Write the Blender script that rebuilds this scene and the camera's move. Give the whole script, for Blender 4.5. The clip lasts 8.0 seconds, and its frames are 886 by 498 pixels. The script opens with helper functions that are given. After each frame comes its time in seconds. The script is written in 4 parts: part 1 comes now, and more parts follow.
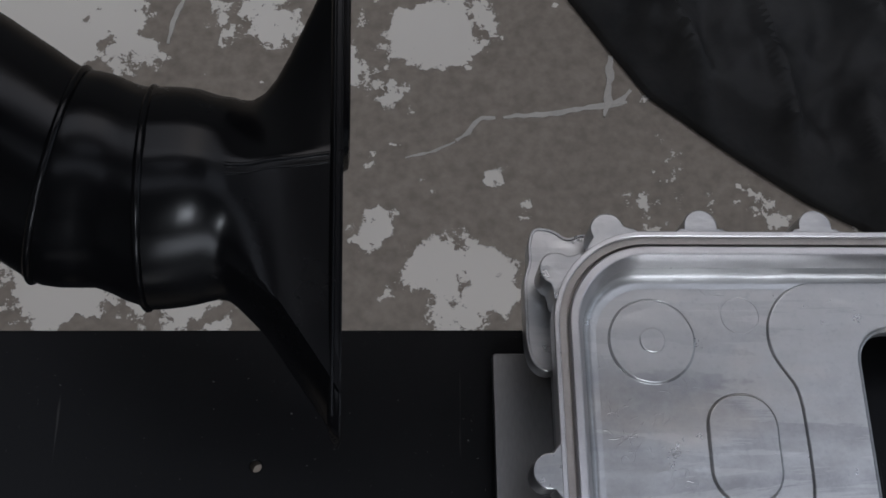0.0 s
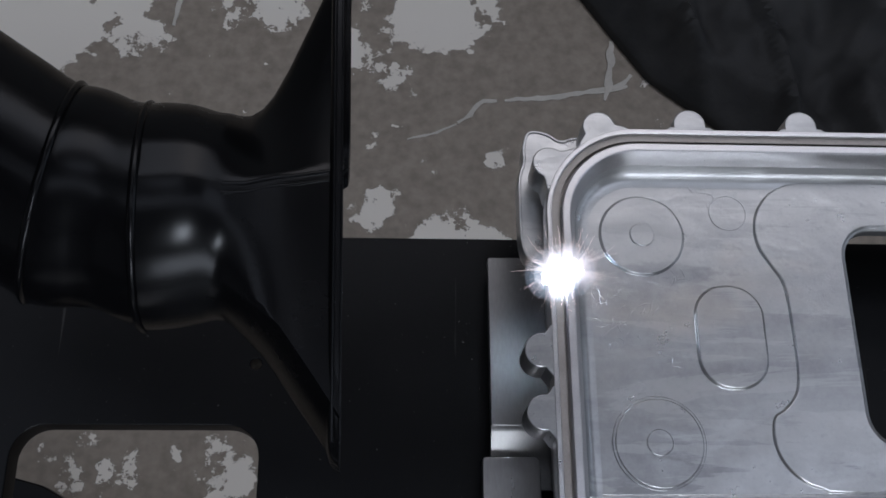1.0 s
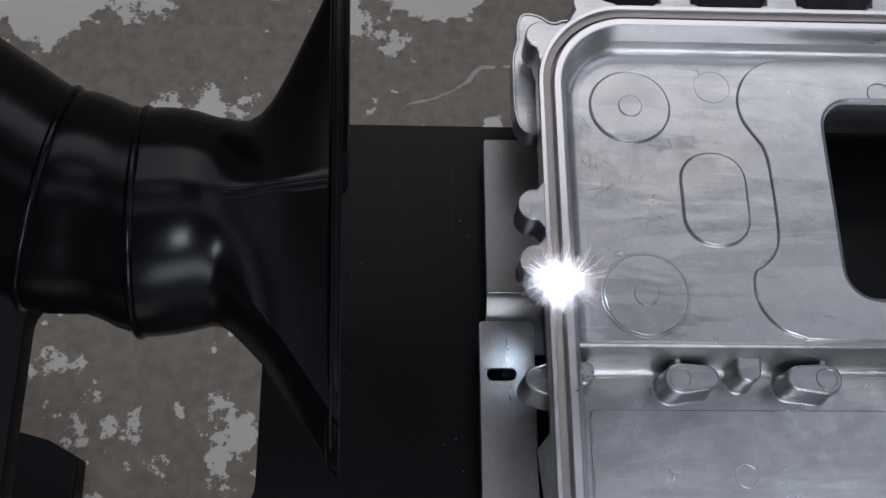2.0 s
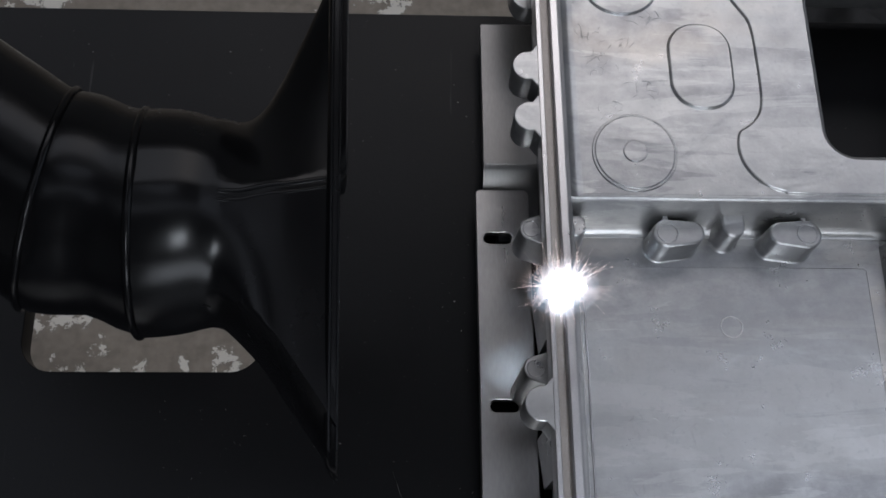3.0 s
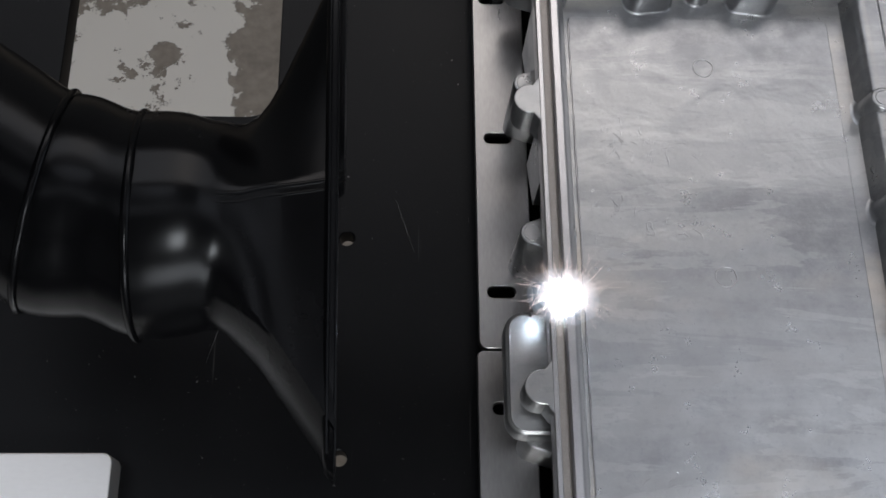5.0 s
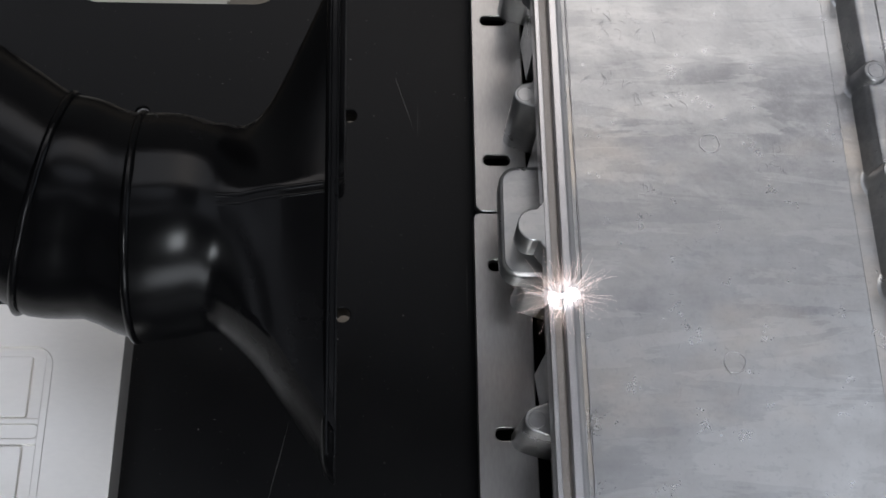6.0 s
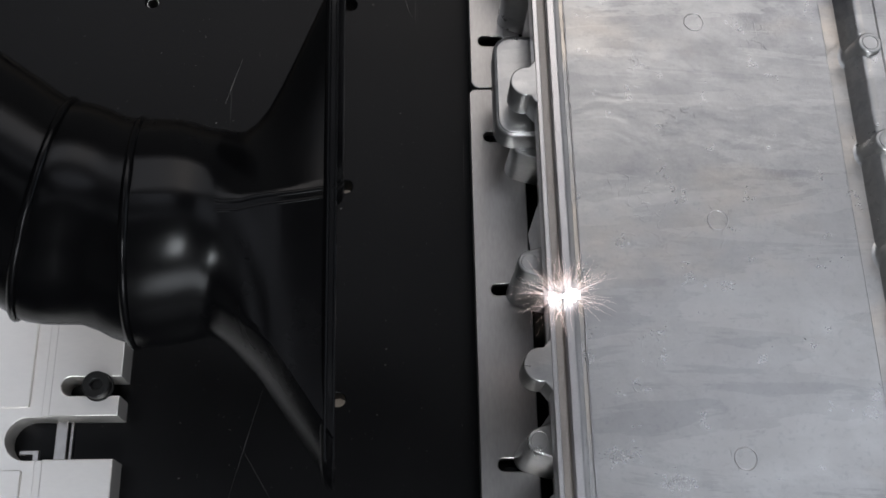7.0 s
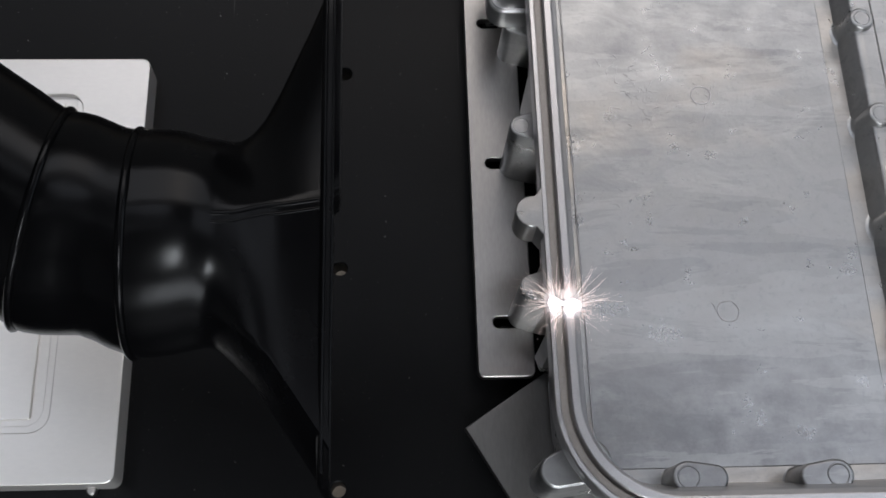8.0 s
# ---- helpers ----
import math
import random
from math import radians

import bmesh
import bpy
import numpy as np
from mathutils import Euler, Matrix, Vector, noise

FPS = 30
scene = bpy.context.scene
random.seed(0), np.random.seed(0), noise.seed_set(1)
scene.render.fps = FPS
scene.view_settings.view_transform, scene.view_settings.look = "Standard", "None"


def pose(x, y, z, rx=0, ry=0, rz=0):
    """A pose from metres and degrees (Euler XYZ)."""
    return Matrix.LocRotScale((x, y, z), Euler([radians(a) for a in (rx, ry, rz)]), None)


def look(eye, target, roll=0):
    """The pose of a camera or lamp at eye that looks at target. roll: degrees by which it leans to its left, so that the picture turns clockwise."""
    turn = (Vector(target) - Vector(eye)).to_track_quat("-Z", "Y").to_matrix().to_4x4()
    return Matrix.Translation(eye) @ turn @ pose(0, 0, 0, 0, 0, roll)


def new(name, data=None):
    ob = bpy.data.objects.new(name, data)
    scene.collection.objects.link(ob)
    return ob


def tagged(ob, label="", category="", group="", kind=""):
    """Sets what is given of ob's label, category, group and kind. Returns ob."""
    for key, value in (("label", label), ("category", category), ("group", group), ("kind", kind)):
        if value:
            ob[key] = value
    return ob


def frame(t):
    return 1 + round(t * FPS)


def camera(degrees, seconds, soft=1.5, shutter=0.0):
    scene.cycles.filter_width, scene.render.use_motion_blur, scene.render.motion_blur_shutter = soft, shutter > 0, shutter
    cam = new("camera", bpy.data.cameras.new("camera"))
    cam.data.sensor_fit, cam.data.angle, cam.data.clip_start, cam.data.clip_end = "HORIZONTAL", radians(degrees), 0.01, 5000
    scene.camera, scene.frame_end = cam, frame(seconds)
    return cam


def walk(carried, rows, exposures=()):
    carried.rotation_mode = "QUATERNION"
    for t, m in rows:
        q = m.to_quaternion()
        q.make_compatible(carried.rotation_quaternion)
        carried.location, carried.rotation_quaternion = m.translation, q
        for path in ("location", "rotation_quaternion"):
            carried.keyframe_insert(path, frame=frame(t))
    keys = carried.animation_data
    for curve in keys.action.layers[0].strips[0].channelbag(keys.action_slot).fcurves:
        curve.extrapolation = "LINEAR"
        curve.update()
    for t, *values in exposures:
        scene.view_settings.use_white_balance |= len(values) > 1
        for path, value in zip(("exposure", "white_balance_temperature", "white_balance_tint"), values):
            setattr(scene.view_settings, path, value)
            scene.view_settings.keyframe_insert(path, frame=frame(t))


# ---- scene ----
cam = camera(46.33, 8.0, soft=1.6)
PATH = [
    (0.0, pose(0.01988, 0.13658, 0.45040, 20.527, -2.592, -0.779)),
    (0.5, pose(0.02094, 0.11644, 0.44760, 20.929, -2.634, -0.434)),
    (1.0, pose(0.02223, 0.08790, 0.44551, 21.196, -2.628, -0.292)),
    (1.5, pose(0.02260, 0.05901, 0.44512, 21.234, -2.634, -0.311)),
    (2.0, pose(0.02295, 0.02947, 0.44464, 21.205, -2.613, -0.359)),
    (2.5, pose(0.02325, -0.00062, 0.44413, 21.136, -2.574, -0.418)),
    (3.0, pose(0.02347, -0.03110, 0.44372, 21.050, -2.525, -0.468)),
    (3.5, pose(0.02360, -0.06189, 0.44349, 20.973, -2.477, -0.494)),
    (4.0, pose(0.02363, -0.09288, 0.44351, 20.921, -2.440, -0.478)),
    (4.5, pose(0.02366, -0.12403, 0.44399, 20.916, -2.449, -0.460)),
    (5.0, pose(0.02362, -0.15556, 0.44473, 20.894, -2.466, -0.465)),
    (5.5, pose(0.02351, -0.18732, 0.44557, 20.854, -2.482, -0.508)),
    (6.0, pose(0.02331, -0.21915, 0.44641, 20.798, -2.490, -0.604)),
    (6.5, pose(0.02302, -0.25091, 0.44714, 20.726, -2.479, -0.766)),
    (7.0, pose(0.02263, -0.28209, 0.44769, 20.697, -2.437, -1.001)),
    (7.5, pose(0.02219, -0.31280, 0.44806, 20.690, -2.377, -1.266)),
    (8.0, pose(0.02185, -0.34337, 0.44839, 20.695, -2.356, -1.563)),
]
walk(cam, PATH, exposures=[(0.0, 0.05, 6260, 12), (1.0, 0.04, 6060, 12), (1.5, 0.06, 6090, 12), (3.0, 0.11, 6300, 11), (4.0, 0.12, 6450, 10), (8.0, 0.08, 6530, 10)])

# ---- world and lights ----
world = bpy.data.worlds.new("hall_daylight")
scene.world = world
world.use_nodes = True
wn = world.node_tree.nodes
sky = wn.new("ShaderNodeTexSky")
sky.sky_type, sky.sun_disc = "NISHITA", False
sky.sun_elevation, sky.sun_rotation = radians(50), radians(10)
world.node_tree.links.new(sky.outputs[0], wn["Background"].inputs[0])
wn["Background"].inputs[1].default_value = 0.10

FLOOR = -0.94
CEIL = 3.3


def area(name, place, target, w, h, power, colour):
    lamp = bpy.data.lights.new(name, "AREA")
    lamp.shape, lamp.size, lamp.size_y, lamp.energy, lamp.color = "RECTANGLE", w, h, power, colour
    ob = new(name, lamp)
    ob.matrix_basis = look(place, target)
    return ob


# overhead lamps in unseen roof openings, set by reflections; wall lamps added to brighten edges
area("unseen_roof_lamp_1", (0.5, 0.25, CEIL + 0.05), (0.5, 0.25, 0), 6.4, 1.5, 27, (0.96, 0.97, 0.99))
area("unseen_roof_lamp_3", (0.5, 2.65, CEIL + 0.05), (0.5, 2.65, 0), 6.4, 1.9, 41, (1.0, 0.97, 0.94))
area("unseen_roof_lamp_2", (0.2, -2.7, CEIL + 0.05), (0.2, -2.7, 0), 0.9, 1.3, 70, (0.90, 0.95, 1.0))
area("edge_fill_lamp_1", (0.8, -5.05, 1.7), (0.8, 0, 1.7), 4.0, 1.6, 95, (0.93, 0.96, 1.0))
area("edge_fill_lamp_2", (5.05, -0.5, 1.7), (0, -0.5, 1.7), 4.0, 1.6, 16, (0.93, 0.96, 1.0))

# ---- materials ----


def material(name, base, rough=0.5, metal=0.0, second=None, scale=20.0, amount=0.5, rough2=None,
             bump=0.0, bump_scale=200.0, coat=0.0, detail=6.0, stretch=(1, 1, 1), spec=0.5, grainy=0.25):
    """A surface with two scales of variation: broad clouds and a fine grain."""
    m = bpy.data.materials.new(name)
    m.use_nodes = True
    n, l = m.node_tree.nodes, m.node_tree.links
    b = n["Principled BSDF"]
    b.inputs["Metallic"].default_value = metal
    b.inputs["Specular IOR Level"].default_value = spec
    if coat:
        b.inputs["Coat Weight"].default_value = coat
        b.inputs["Coat Roughness"].default_value = 0.12
    co = n.new("ShaderNodeTexCoord")
    mp = n.new("ShaderNodeMapping")
    mp.inputs["Scale"].default_value = stretch
    l.new(co.outputs["Object"], mp.inputs["Vector"])
    big = n.new("ShaderNodeTexNoise")
    big.inputs["Scale"].default_value, big.inputs["Detail"].default_value = scale, detail
    big.inputs["Roughness"].default_value = 0.6
    l.new(mp.outputs[0], big.inputs["Vector"])
    fine = n.new("ShaderNodeTexNoise")
    fine.inputs["Scale"].default_value, fine.inputs["Detail"].default_value = bump_scale, 4
    l.new(mp.outputs[0], fine.inputs["Vector"])
    ramp = n.new("ShaderNodeValToRGB")
    ramp.color_ramp.elements[0].position, ramp.color_ramp.elements[1].position = 0.5 - amount / 2, 0.5 + amount / 2
    ramp.color_ramp.elements[0].color = (*base, 1)
    ramp.color_ramp.elements[1].color = (*(second or base), 1)
    l.new(big.outputs["Fac"], ramp.inputs["Fac"])
    grain = n.new("ShaderNodeMix")
    grain.data_type, grain.blend_type = "RGBA", "MULTIPLY"
    grain.inputs["Factor"].default_value = grainy
    l.new(ramp.outputs[0], grain.inputs["A"])
    l.new(fine.outputs["Fac"], grain.inputs["B"])
    l.new(grain.outputs["Result"], b.inputs["Base Color"])
    r = n.new("ShaderNodeMapRange")
    r.inputs["From Min"].default_value, r.inputs["From Max"].default_value = 0.3, 0.7
    r.inputs["To Min"].default_value, r.inputs["To Max"].default_value = rough, rough if rough2 is None else rough2
    l.new(big.outputs["Fac"], r.inputs["Value"])
    l.new(r.outputs[0], b.inputs["Roughness"])
    if bump:
        bp = n.new("ShaderNodeBump")
        bp.inputs["Strength"].default_value, bp.inputs["Distance"].default_value = bump, 0.001
        l.new(fine.outputs["Fac"], bp.inputs["Height"])
        l.new(bp.outputs[0], b.inputs["Normal"])
    return m


def cast_material(name="cast_aluminium", warmth=0.45, low=0.60):
    """Die-cast aluminium: dull mottled skin, flow bands across, faint warm stains and wrinkled cold-shut marks."""
    m = bpy.data.materials.new(name)
    m.use_nodes = True
    n, l = m.node_tree.nodes, m.node_tree.links
    b = n["Principled BSDF"]
    b.inputs["Metallic"].default_value = 0.88
    co = n.new("ShaderNodeTexCoord")

    def tex(scale, detail, stretch=(1, 1, 1), distortion=0.0, rough=0.55, shift=0.0):
        mp = n.new("ShaderNodeMapping")
        mp.inputs["Scale"].default_value = stretch
        mp.inputs["Location"].default_value = (shift, shift * 0.7, 0)
        l.new(co.outputs["Object"], mp.inputs["Vector"])
        t = n.new("ShaderNodeTexNoise")
        t.inputs["Scale"].default_value, t.inputs["Detail"].default_value = scale, detail
        t.inputs["Distortion"].default_value, t.inputs["Roughness"].default_value = distortion, rough
        l.new(mp.outputs[0], t.inputs["Vector"])
        return t.outputs["Fac"]

    def spread(src, a, c, lo, hi):
        r = n.new("ShaderNodeMapRange")
        for k, v in (("From Min", a), ("From Max", c), ("To Min", lo), ("To Max", hi)):
            r.inputs[k].default_value = v
        l.new(src, r.inputs["Value"])
        return r.outputs[0]

    def math_node(op, a, c):
        k = n.new("ShaderNodeMath")
        k.operation = op
        for q, v in ((0, a), (1, c)):
            if isinstance(v, float):
                k.inputs[q].default_value = v
            else:
                l.new(v, k.inputs[q])
        return k.outputs[0]

    def blend(fac, a, c, mode="MIX"):
        x = n.new("ShaderNodeMix")
        x.data_type, x.blend_type = "RGBA", mode
        l.new(fac, x.inputs["Factor"]) if not isinstance(fac, float) else None
        for q, v in (("A", a), ("B", c)):
            if isinstance(v, tuple):
                x.inputs[q].default_value = (*v, 1)
            else:
                l.new(v, x.inputs[q])
        return x.outputs["Result"]

    bands = tex(12, 8, (0.22, 1.5, 1), 0.35, 0.58)
    mottle = tex(55, 8, rough=0.7, shift=3.0)
    speck = tex(420, 4, shift=1.0)
    warm = tex(12, 4, (0.7, 1.2, 1), shift=9.0)
    skin = blend(spread(bands, 0.40, 0.60, 0, 1), (0.265, 0.265, 0.27), (0.41, 0.407, 0.402))
    skin = blend(spread(mottle, 0.38, 0.66, 0, 0.62), skin, (0.48, 0.478, 0.472))
    flow = tex(24, 7, (0.28, 1.5, 1), 0.45, 0.62, shift=14.0)
    skin = blend(spread(flow, 0.525, 0.54, 0, 0.34), skin, (0.54, 0.535, 0.522))
    skin = blend(spread(flow, 0.44, 0.42, 0, 0.26), skin, (0.25, 0.255, 0.265))
    skin = blend(spread(warm, low, low + 0.14, 0, warmth), skin, (0.60, 0.53, 0.45))
    skin = blend(spread(speck, 0.56, 0.72, 0, 0.22), skin, (0.24, 0.245, 0.26))
    l.new(skin, b.inputs["Base Color"])
    l.new(spread(mottle, 0.3, 0.7, 0.38, 0.25), b.inputs["Roughness"])
    # wrinkles in patches, over a fine cast grain
    wr = math_node("ABSOLUTE", math_node("SUBTRACT", tex(250, 5, (1.2, 0.8, 1), 0.8, 0.68, shift=5.0), 0.5), 0.0)
    wr = spread(wr, 0.0, 0.045, 1, 0)
    patch = spread(tex(17, 5, rough=0.7, shift=2.0), 0.58, 0.68, 0, 0.6)
    height = math_node("ADD", math_node("MULTIPLY", math_node("MULTIPLY", wr, patch), 0.12), math_node("MULTIPLY", tex(650, 3), 0.12))
    height = math_node("ADD", height, math_node("MULTIPLY", mottle, 0.26))
    height = math_node("ADD", height, math_node("MULTIPLY", tex(38, 3, (0.8, 1.2, 1), 0.6, 0.5, shift=21.0), 1.9))
    bp = n.new("ShaderNodeBump")
    bp.inputs["Strength"].default_value, bp.inputs["Distance"].default_value = 0.40, 0.0008
    l.new(height, bp.inputs["Height"])
    l.new(bp.outputs[0], b.inputs["Normal"])
    return m


def table_material():
    """Black oxide plate with dust specks and a few scratches."""
    m = material("black_oxide_plate", (0.0030, 0.0030, 0.0034), 0.29, 0.0, (0.0052, 0.0052, 0.0056), 14, 0.6, 0.37, 0.05, 700, spec=0.125)
    n, l = m.node_tree.nodes, m.node_tree.links
    b = n["Principled BSDF"]
    old = b.inputs["Base Color"].links[0].from_socket
    co = n.new("ShaderNodeTexCoord")
    dust = n.new("ShaderNodeTexNoise")
    dust.inputs["Scale"].default_value, dust.inputs["Detail"].default_value = 900, 2
    l.new(co.outputs["Object"], dust.inputs["Vector"])
    mp = n.new("ShaderNodeMapping")
    mp.inputs["Scale"].default_value, mp.inputs["Rotation"].default_value = (90, 3, 1), (0, 0, 0.35)
    l.new(co.outputs["Object"], mp.inputs["Vector"])
    scr = n.new("ShaderNodeTexNoise")
    scr.inputs["Scale"].default_value, scr.inputs["Detail"].default_value = 3.0, 2
    l.new(mp.outputs[0], scr.inputs["Vector"])
    parts = []
    for t, lo, hi, top in ((dust, 0.745, 0.77, 0.7), (scr, 0.74, 0.78, 0.10)):
        r = n.new("ShaderNodeMapRange")
        for k, v in (("From Min", lo), ("From Max", hi), ("To Max", top)):
            r.inputs[k].default_value = v
        l.new(t.outputs["Fac"], r.inputs["Value"])
        parts.append(r.outputs[0])
    mx = n.new("ShaderNodeMath")
    mx.operation = "MAXIMUM"
    l.new(parts[0], mx.inputs[0])
    l.new(parts[1], mx.inputs[1])
    mix = n.new("ShaderNodeMix")
    mix.data_type = "RGBA"
    mix.inputs["B"].default_value = (0.22, 0.21, 0.20, 1)
    l.new(mx.outputs[0], mix.inputs["Factor"])
    l.new(old, mix.inputs["A"])
    l.new(mix.outputs["Result"], b.inputs["Base Color"])
    return m


CAST = cast_material()
CAST_WARM = cast_material("stained_cast_aluminium", 0.72, 0.49)
LIP = material("machined_aluminium", (0.62, 0.605, 0.605), 0.27, 1.0, (0.70, 0.685, 0.68), 90, 0.5, 0.36, 0.012, 1500)
GROOVE = material("sealing_groove", (0.30, 0.27, 0.25), 0.4, 0.8, (0.38, 0.35, 0.32), 60, 0.5, 0.5, 0.1, 900)
STEEL = material("brushed_steel", (0.40, 0.385, 0.37), 0.27, 1.0, (0.46, 0.445, 0.43), 40, 0.6, 0.34, 0.02, 900, stretch=(1, 0.25, 1))
# the second, warmer tone puts warm reflected light into the milled plate's colour
MILLED = material("milled_aluminium", (0.85, 0.825, 0.79), 0.34, 0.80, (0.95, 0.91, 0.865), 18, 0.6, 0.50, 0.03, 700, grainy=0.06, stretch=(0.4, 1, 1))
# darker STEEL: dark reflections on end strip and corner plate put into the colour
DARKER_STEEL = material("darker_steel", (0.225, 0.219, 0.213), 0.33, 1.0, (0.28, 0.273, 0.266), 40, 0.6, 0.44, 0.02, 900, stretch=(1, 0.25, 1))
BLACK = table_material()
PLASTIC = material("black_plastic", (0.0022, 0.0022, 0.0026), 0.21, 0.0, (0.0035, 0.0035, 0.004), 30, 0.5, 0.29, 0.02, 500, spec=0.19)
PALE = material("pale_floor_paint", (0.46, 0.43, 0.38), 0.7, 0.0, (0.64, 0.60, 0.53), 30, 0.6, 0.8, 0.2, 300)
SCREW = material("black_screw", (0.02, 0.02, 0.02), 0.35, 0.6, (0.03, 0.03, 0.03), 200, 0.5, 0.45)
CLOTH = material("black_cloth", (0.012, 0.012, 0.012), 0.60, 0.0, (0.036, 0.035, 0.034), 16, 0.30, 0.9, 1.0, 60, spec=0.4)
WALLP = material("hall_wall_paint", (0.25, 0.25, 0.25), 0.8, 0.0, (0.30, 0.30, 0.29), 1.2, 0.6, 0.9, 0.1, 80)
CEILP = material("hall_ceiling_paint", (0.10, 0.10, 0.10), 0.8, 0.0, (0.13, 0.13, 0.13), 1.2, 0.6, 0.9, 0.1, 80)


def glow(name, colour, strength):
    m = bpy.data.materials.new(name)
    m.use_nodes = True
    b = m.node_tree.nodes["Principled BSDF"]
    b.inputs["Base Color"].default_value = (0.02, 0.02, 0.02, 1)
    b.inputs["Emission Color"].default_value = (*colour, 1)
    b.inputs["Emission Strength"].default_value = strength
    return m


def glare_material(name, colour, strength):
    """Thin glowing vapour, also standing in for lens glare: adds light and hides nothing."""
    m = bpy.data.materials.new(name)
    m.use_nodes = True
    n, l = m.node_tree.nodes, m.node_tree.links
    n.remove(n["Principled BSDF"])
    clear, light, both = n.new("ShaderNodeBsdfTransparent"), n.new("ShaderNodeEmission"), n.new("ShaderNodeAddShader")
    light.inputs["Color"].default_value, light.inputs["Strength"].default_value = (*colour, 1), strength
    l.new(clear.outputs[0], both.inputs[0])
    l.new(light.outputs[0], both.inputs[1])
    l.new(both.outputs[0], n["Material Output"].inputs["Surface"])
    return m


GLARE_VAPOUR = glare_material("glare_and_vapour", (0.62, 0.80, 1.0), 0.11)
DENSE = glare_material("dense_glare_and_vapour", (0.80, 0.90, 1.0), 0.30)
POOL = glow("molten_pool", (0.95, 0.95, 1.0), 9)
HOT = glow("molten_core", (0.66, 0.84, 1.0), 42)
SPARK = glow("spark_streak", (1.0, 0.80, 0.76), 3.0)


def floor_material():
    """Brown-grey concrete under flaking pale paint."""
    m = bpy.data.materials.new("worn_painted_concrete")
    m.use_nodes = True
    n, l = m.node_tree.nodes, m.node_tree.links
    b = n["Principled BSDF"]
    co = n.new("ShaderNodeTexCoord")
    big = n.new("ShaderNodeTexNoise")
    big.inputs["Scale"].default_value, big.inputs["Detail"].default_value, big.inputs["Roughness"].default_value = 13.0, 8, 0.70
    wide = n.new("ShaderNodeTexNoise")
    wide.inputs["Scale"].default_value, wide.inputs["Detail"].default_value = 1.6, 2
    fine = n.new("ShaderNodeTexNoise")
    fine.inputs["Scale"].default_value, fine.inputs["Detail"].default_value = 60, 6
    for t in (big, wide, fine):
        l.new(co.outputs["Object"], t.inputs["Vector"])
    add = n.new("ShaderNodeMath")
    add.operation = "MULTIPLY_ADD"
    add.inputs[1].default_value = 0.6
    l.new(wide.outputs["Fac"], add.inputs[0])
    l.new(big.outputs["Fac"], add.inputs[2])
    # where the paint has held: broad islands, cut up by the flaking
    crumb = n.new("ShaderNodeTexNoise")
    crumb.inputs["Scale"].default_value, crumb.inputs["Detail"].default_value, crumb.inputs["Roughness"].default_value = 27, 8, 0.68
    l.new(co.outputs["Object"], crumb.inputs["Vector"])
    rag = n.new("ShaderNodeMath")
    rag.operation = "MULTIPLY_ADD"
    rag.inputs[1].default_value = 1.3
    l.new(crumb.outputs["Fac"], rag.inputs[0])
    l.new(add.outputs[0], rag.inputs[2])
    shift = n.new("ShaderNodeMath")
    shift.operation = "SUBTRACT"
    shift.inputs[1].default_value = 0.64
    l.new(rag.outputs[0], shift.inputs[0])
    total = shift.outputs[0]
    for x, y, r, w in HELD + LOST + CHIPS:
        far = n.new("ShaderNodeVectorMath")
        far.operation = "DISTANCE"
        far.inputs[1].default_value = (x, y, FLOOR)
        l.new(co.outputs["Object"], far.inputs[0])
        fall = n.new("ShaderNodeMapRange")
        fall.interpolation_type = "SMOOTHSTEP"
        for k, v in (("From Min", r * 0.35), ("From Max", r), ("To Min", w), ("To Max", 0.0)):
            fall.inputs[k].default_value = v
        l.new(far.outputs["Value"], fall.inputs["Value"])
        plus = n.new("ShaderNodeMath")
        l.new(total, plus.inputs[0])
        l.new(fall.outputs[0], plus.inputs[1])
        total = plus.outputs[0]
    mask = n.new("ShaderNodeValToRGB")
    mask.color_ramp.elements[0].position, mask.color_ramp.elements[1].position = 0.86, 0.875
    less = n.new("ShaderNodeMath")
    less.operation = "MULTIPLY"
    less.inputs[1].default_value = 0.8
    l.new(total, less.inputs[0])
    l.new(less.outputs[0], mask.inputs["Fac"])
    stone = n.new("ShaderNodeValToRGB")
    stone.color_ramp.elements[0].position, stone.color_ramp.elements[1].position = 0.3, 0.7
    stone.color_ramp.elements[0].color, stone.color_ramp.elements[1].color = (0.200, 0.168, 0.131, 1), (0.290, 0.246, 0.196, 1)
    l.new(fine.outputs["Fac"], stone.inputs["Fac"])
    mix = n.new("ShaderNodeMix")
    mix.data_type = "RGBA"
    mix.inputs["B"].default_value = (0.72, 0.672, 0.59, 1)
    # stray flecks of paint
    fleck = n.new("ShaderNodeTexNoise")
    fleck.inputs["Scale"].default_value, fleck.inputs["Detail"].default_value = 26, 3
    l.new(co.outputs["Object"], fleck.inputs["Vector"])
    rare = n.new("ShaderNodeMapRange")
    for k, v in (("From Min", 0.70), ("From Max", 0.715)):
        rare.inputs[k].default_value = v
    l.new(fleck.outputs["Fac"], rare.inputs["Value"])
    both = n.new("ShaderNodeMath")
    both.operation = "MAXIMUM"
    l.new(mask.outputs[0], both.inputs[0])
    l.new(rare.outputs[0], both.inputs[1])
    l.new(both.outputs[0], mix.inputs["Factor"])
    l.new(stone.outputs[0], mix.inputs["A"])
    l.new(mix.outputs["Result"], b.inputs["Base Color"])
    b.inputs["Roughness"].default_value = 0.65
    bp = n.new("ShaderNodeBump")
    bp.inputs["Strength"].default_value, bp.inputs["Distance"].default_value = 0.5, 0.002
    l.new(mask.outputs[0], bp.inputs["Height"])
    l.new(bp.outputs[0], b.inputs["Normal"])
    return m


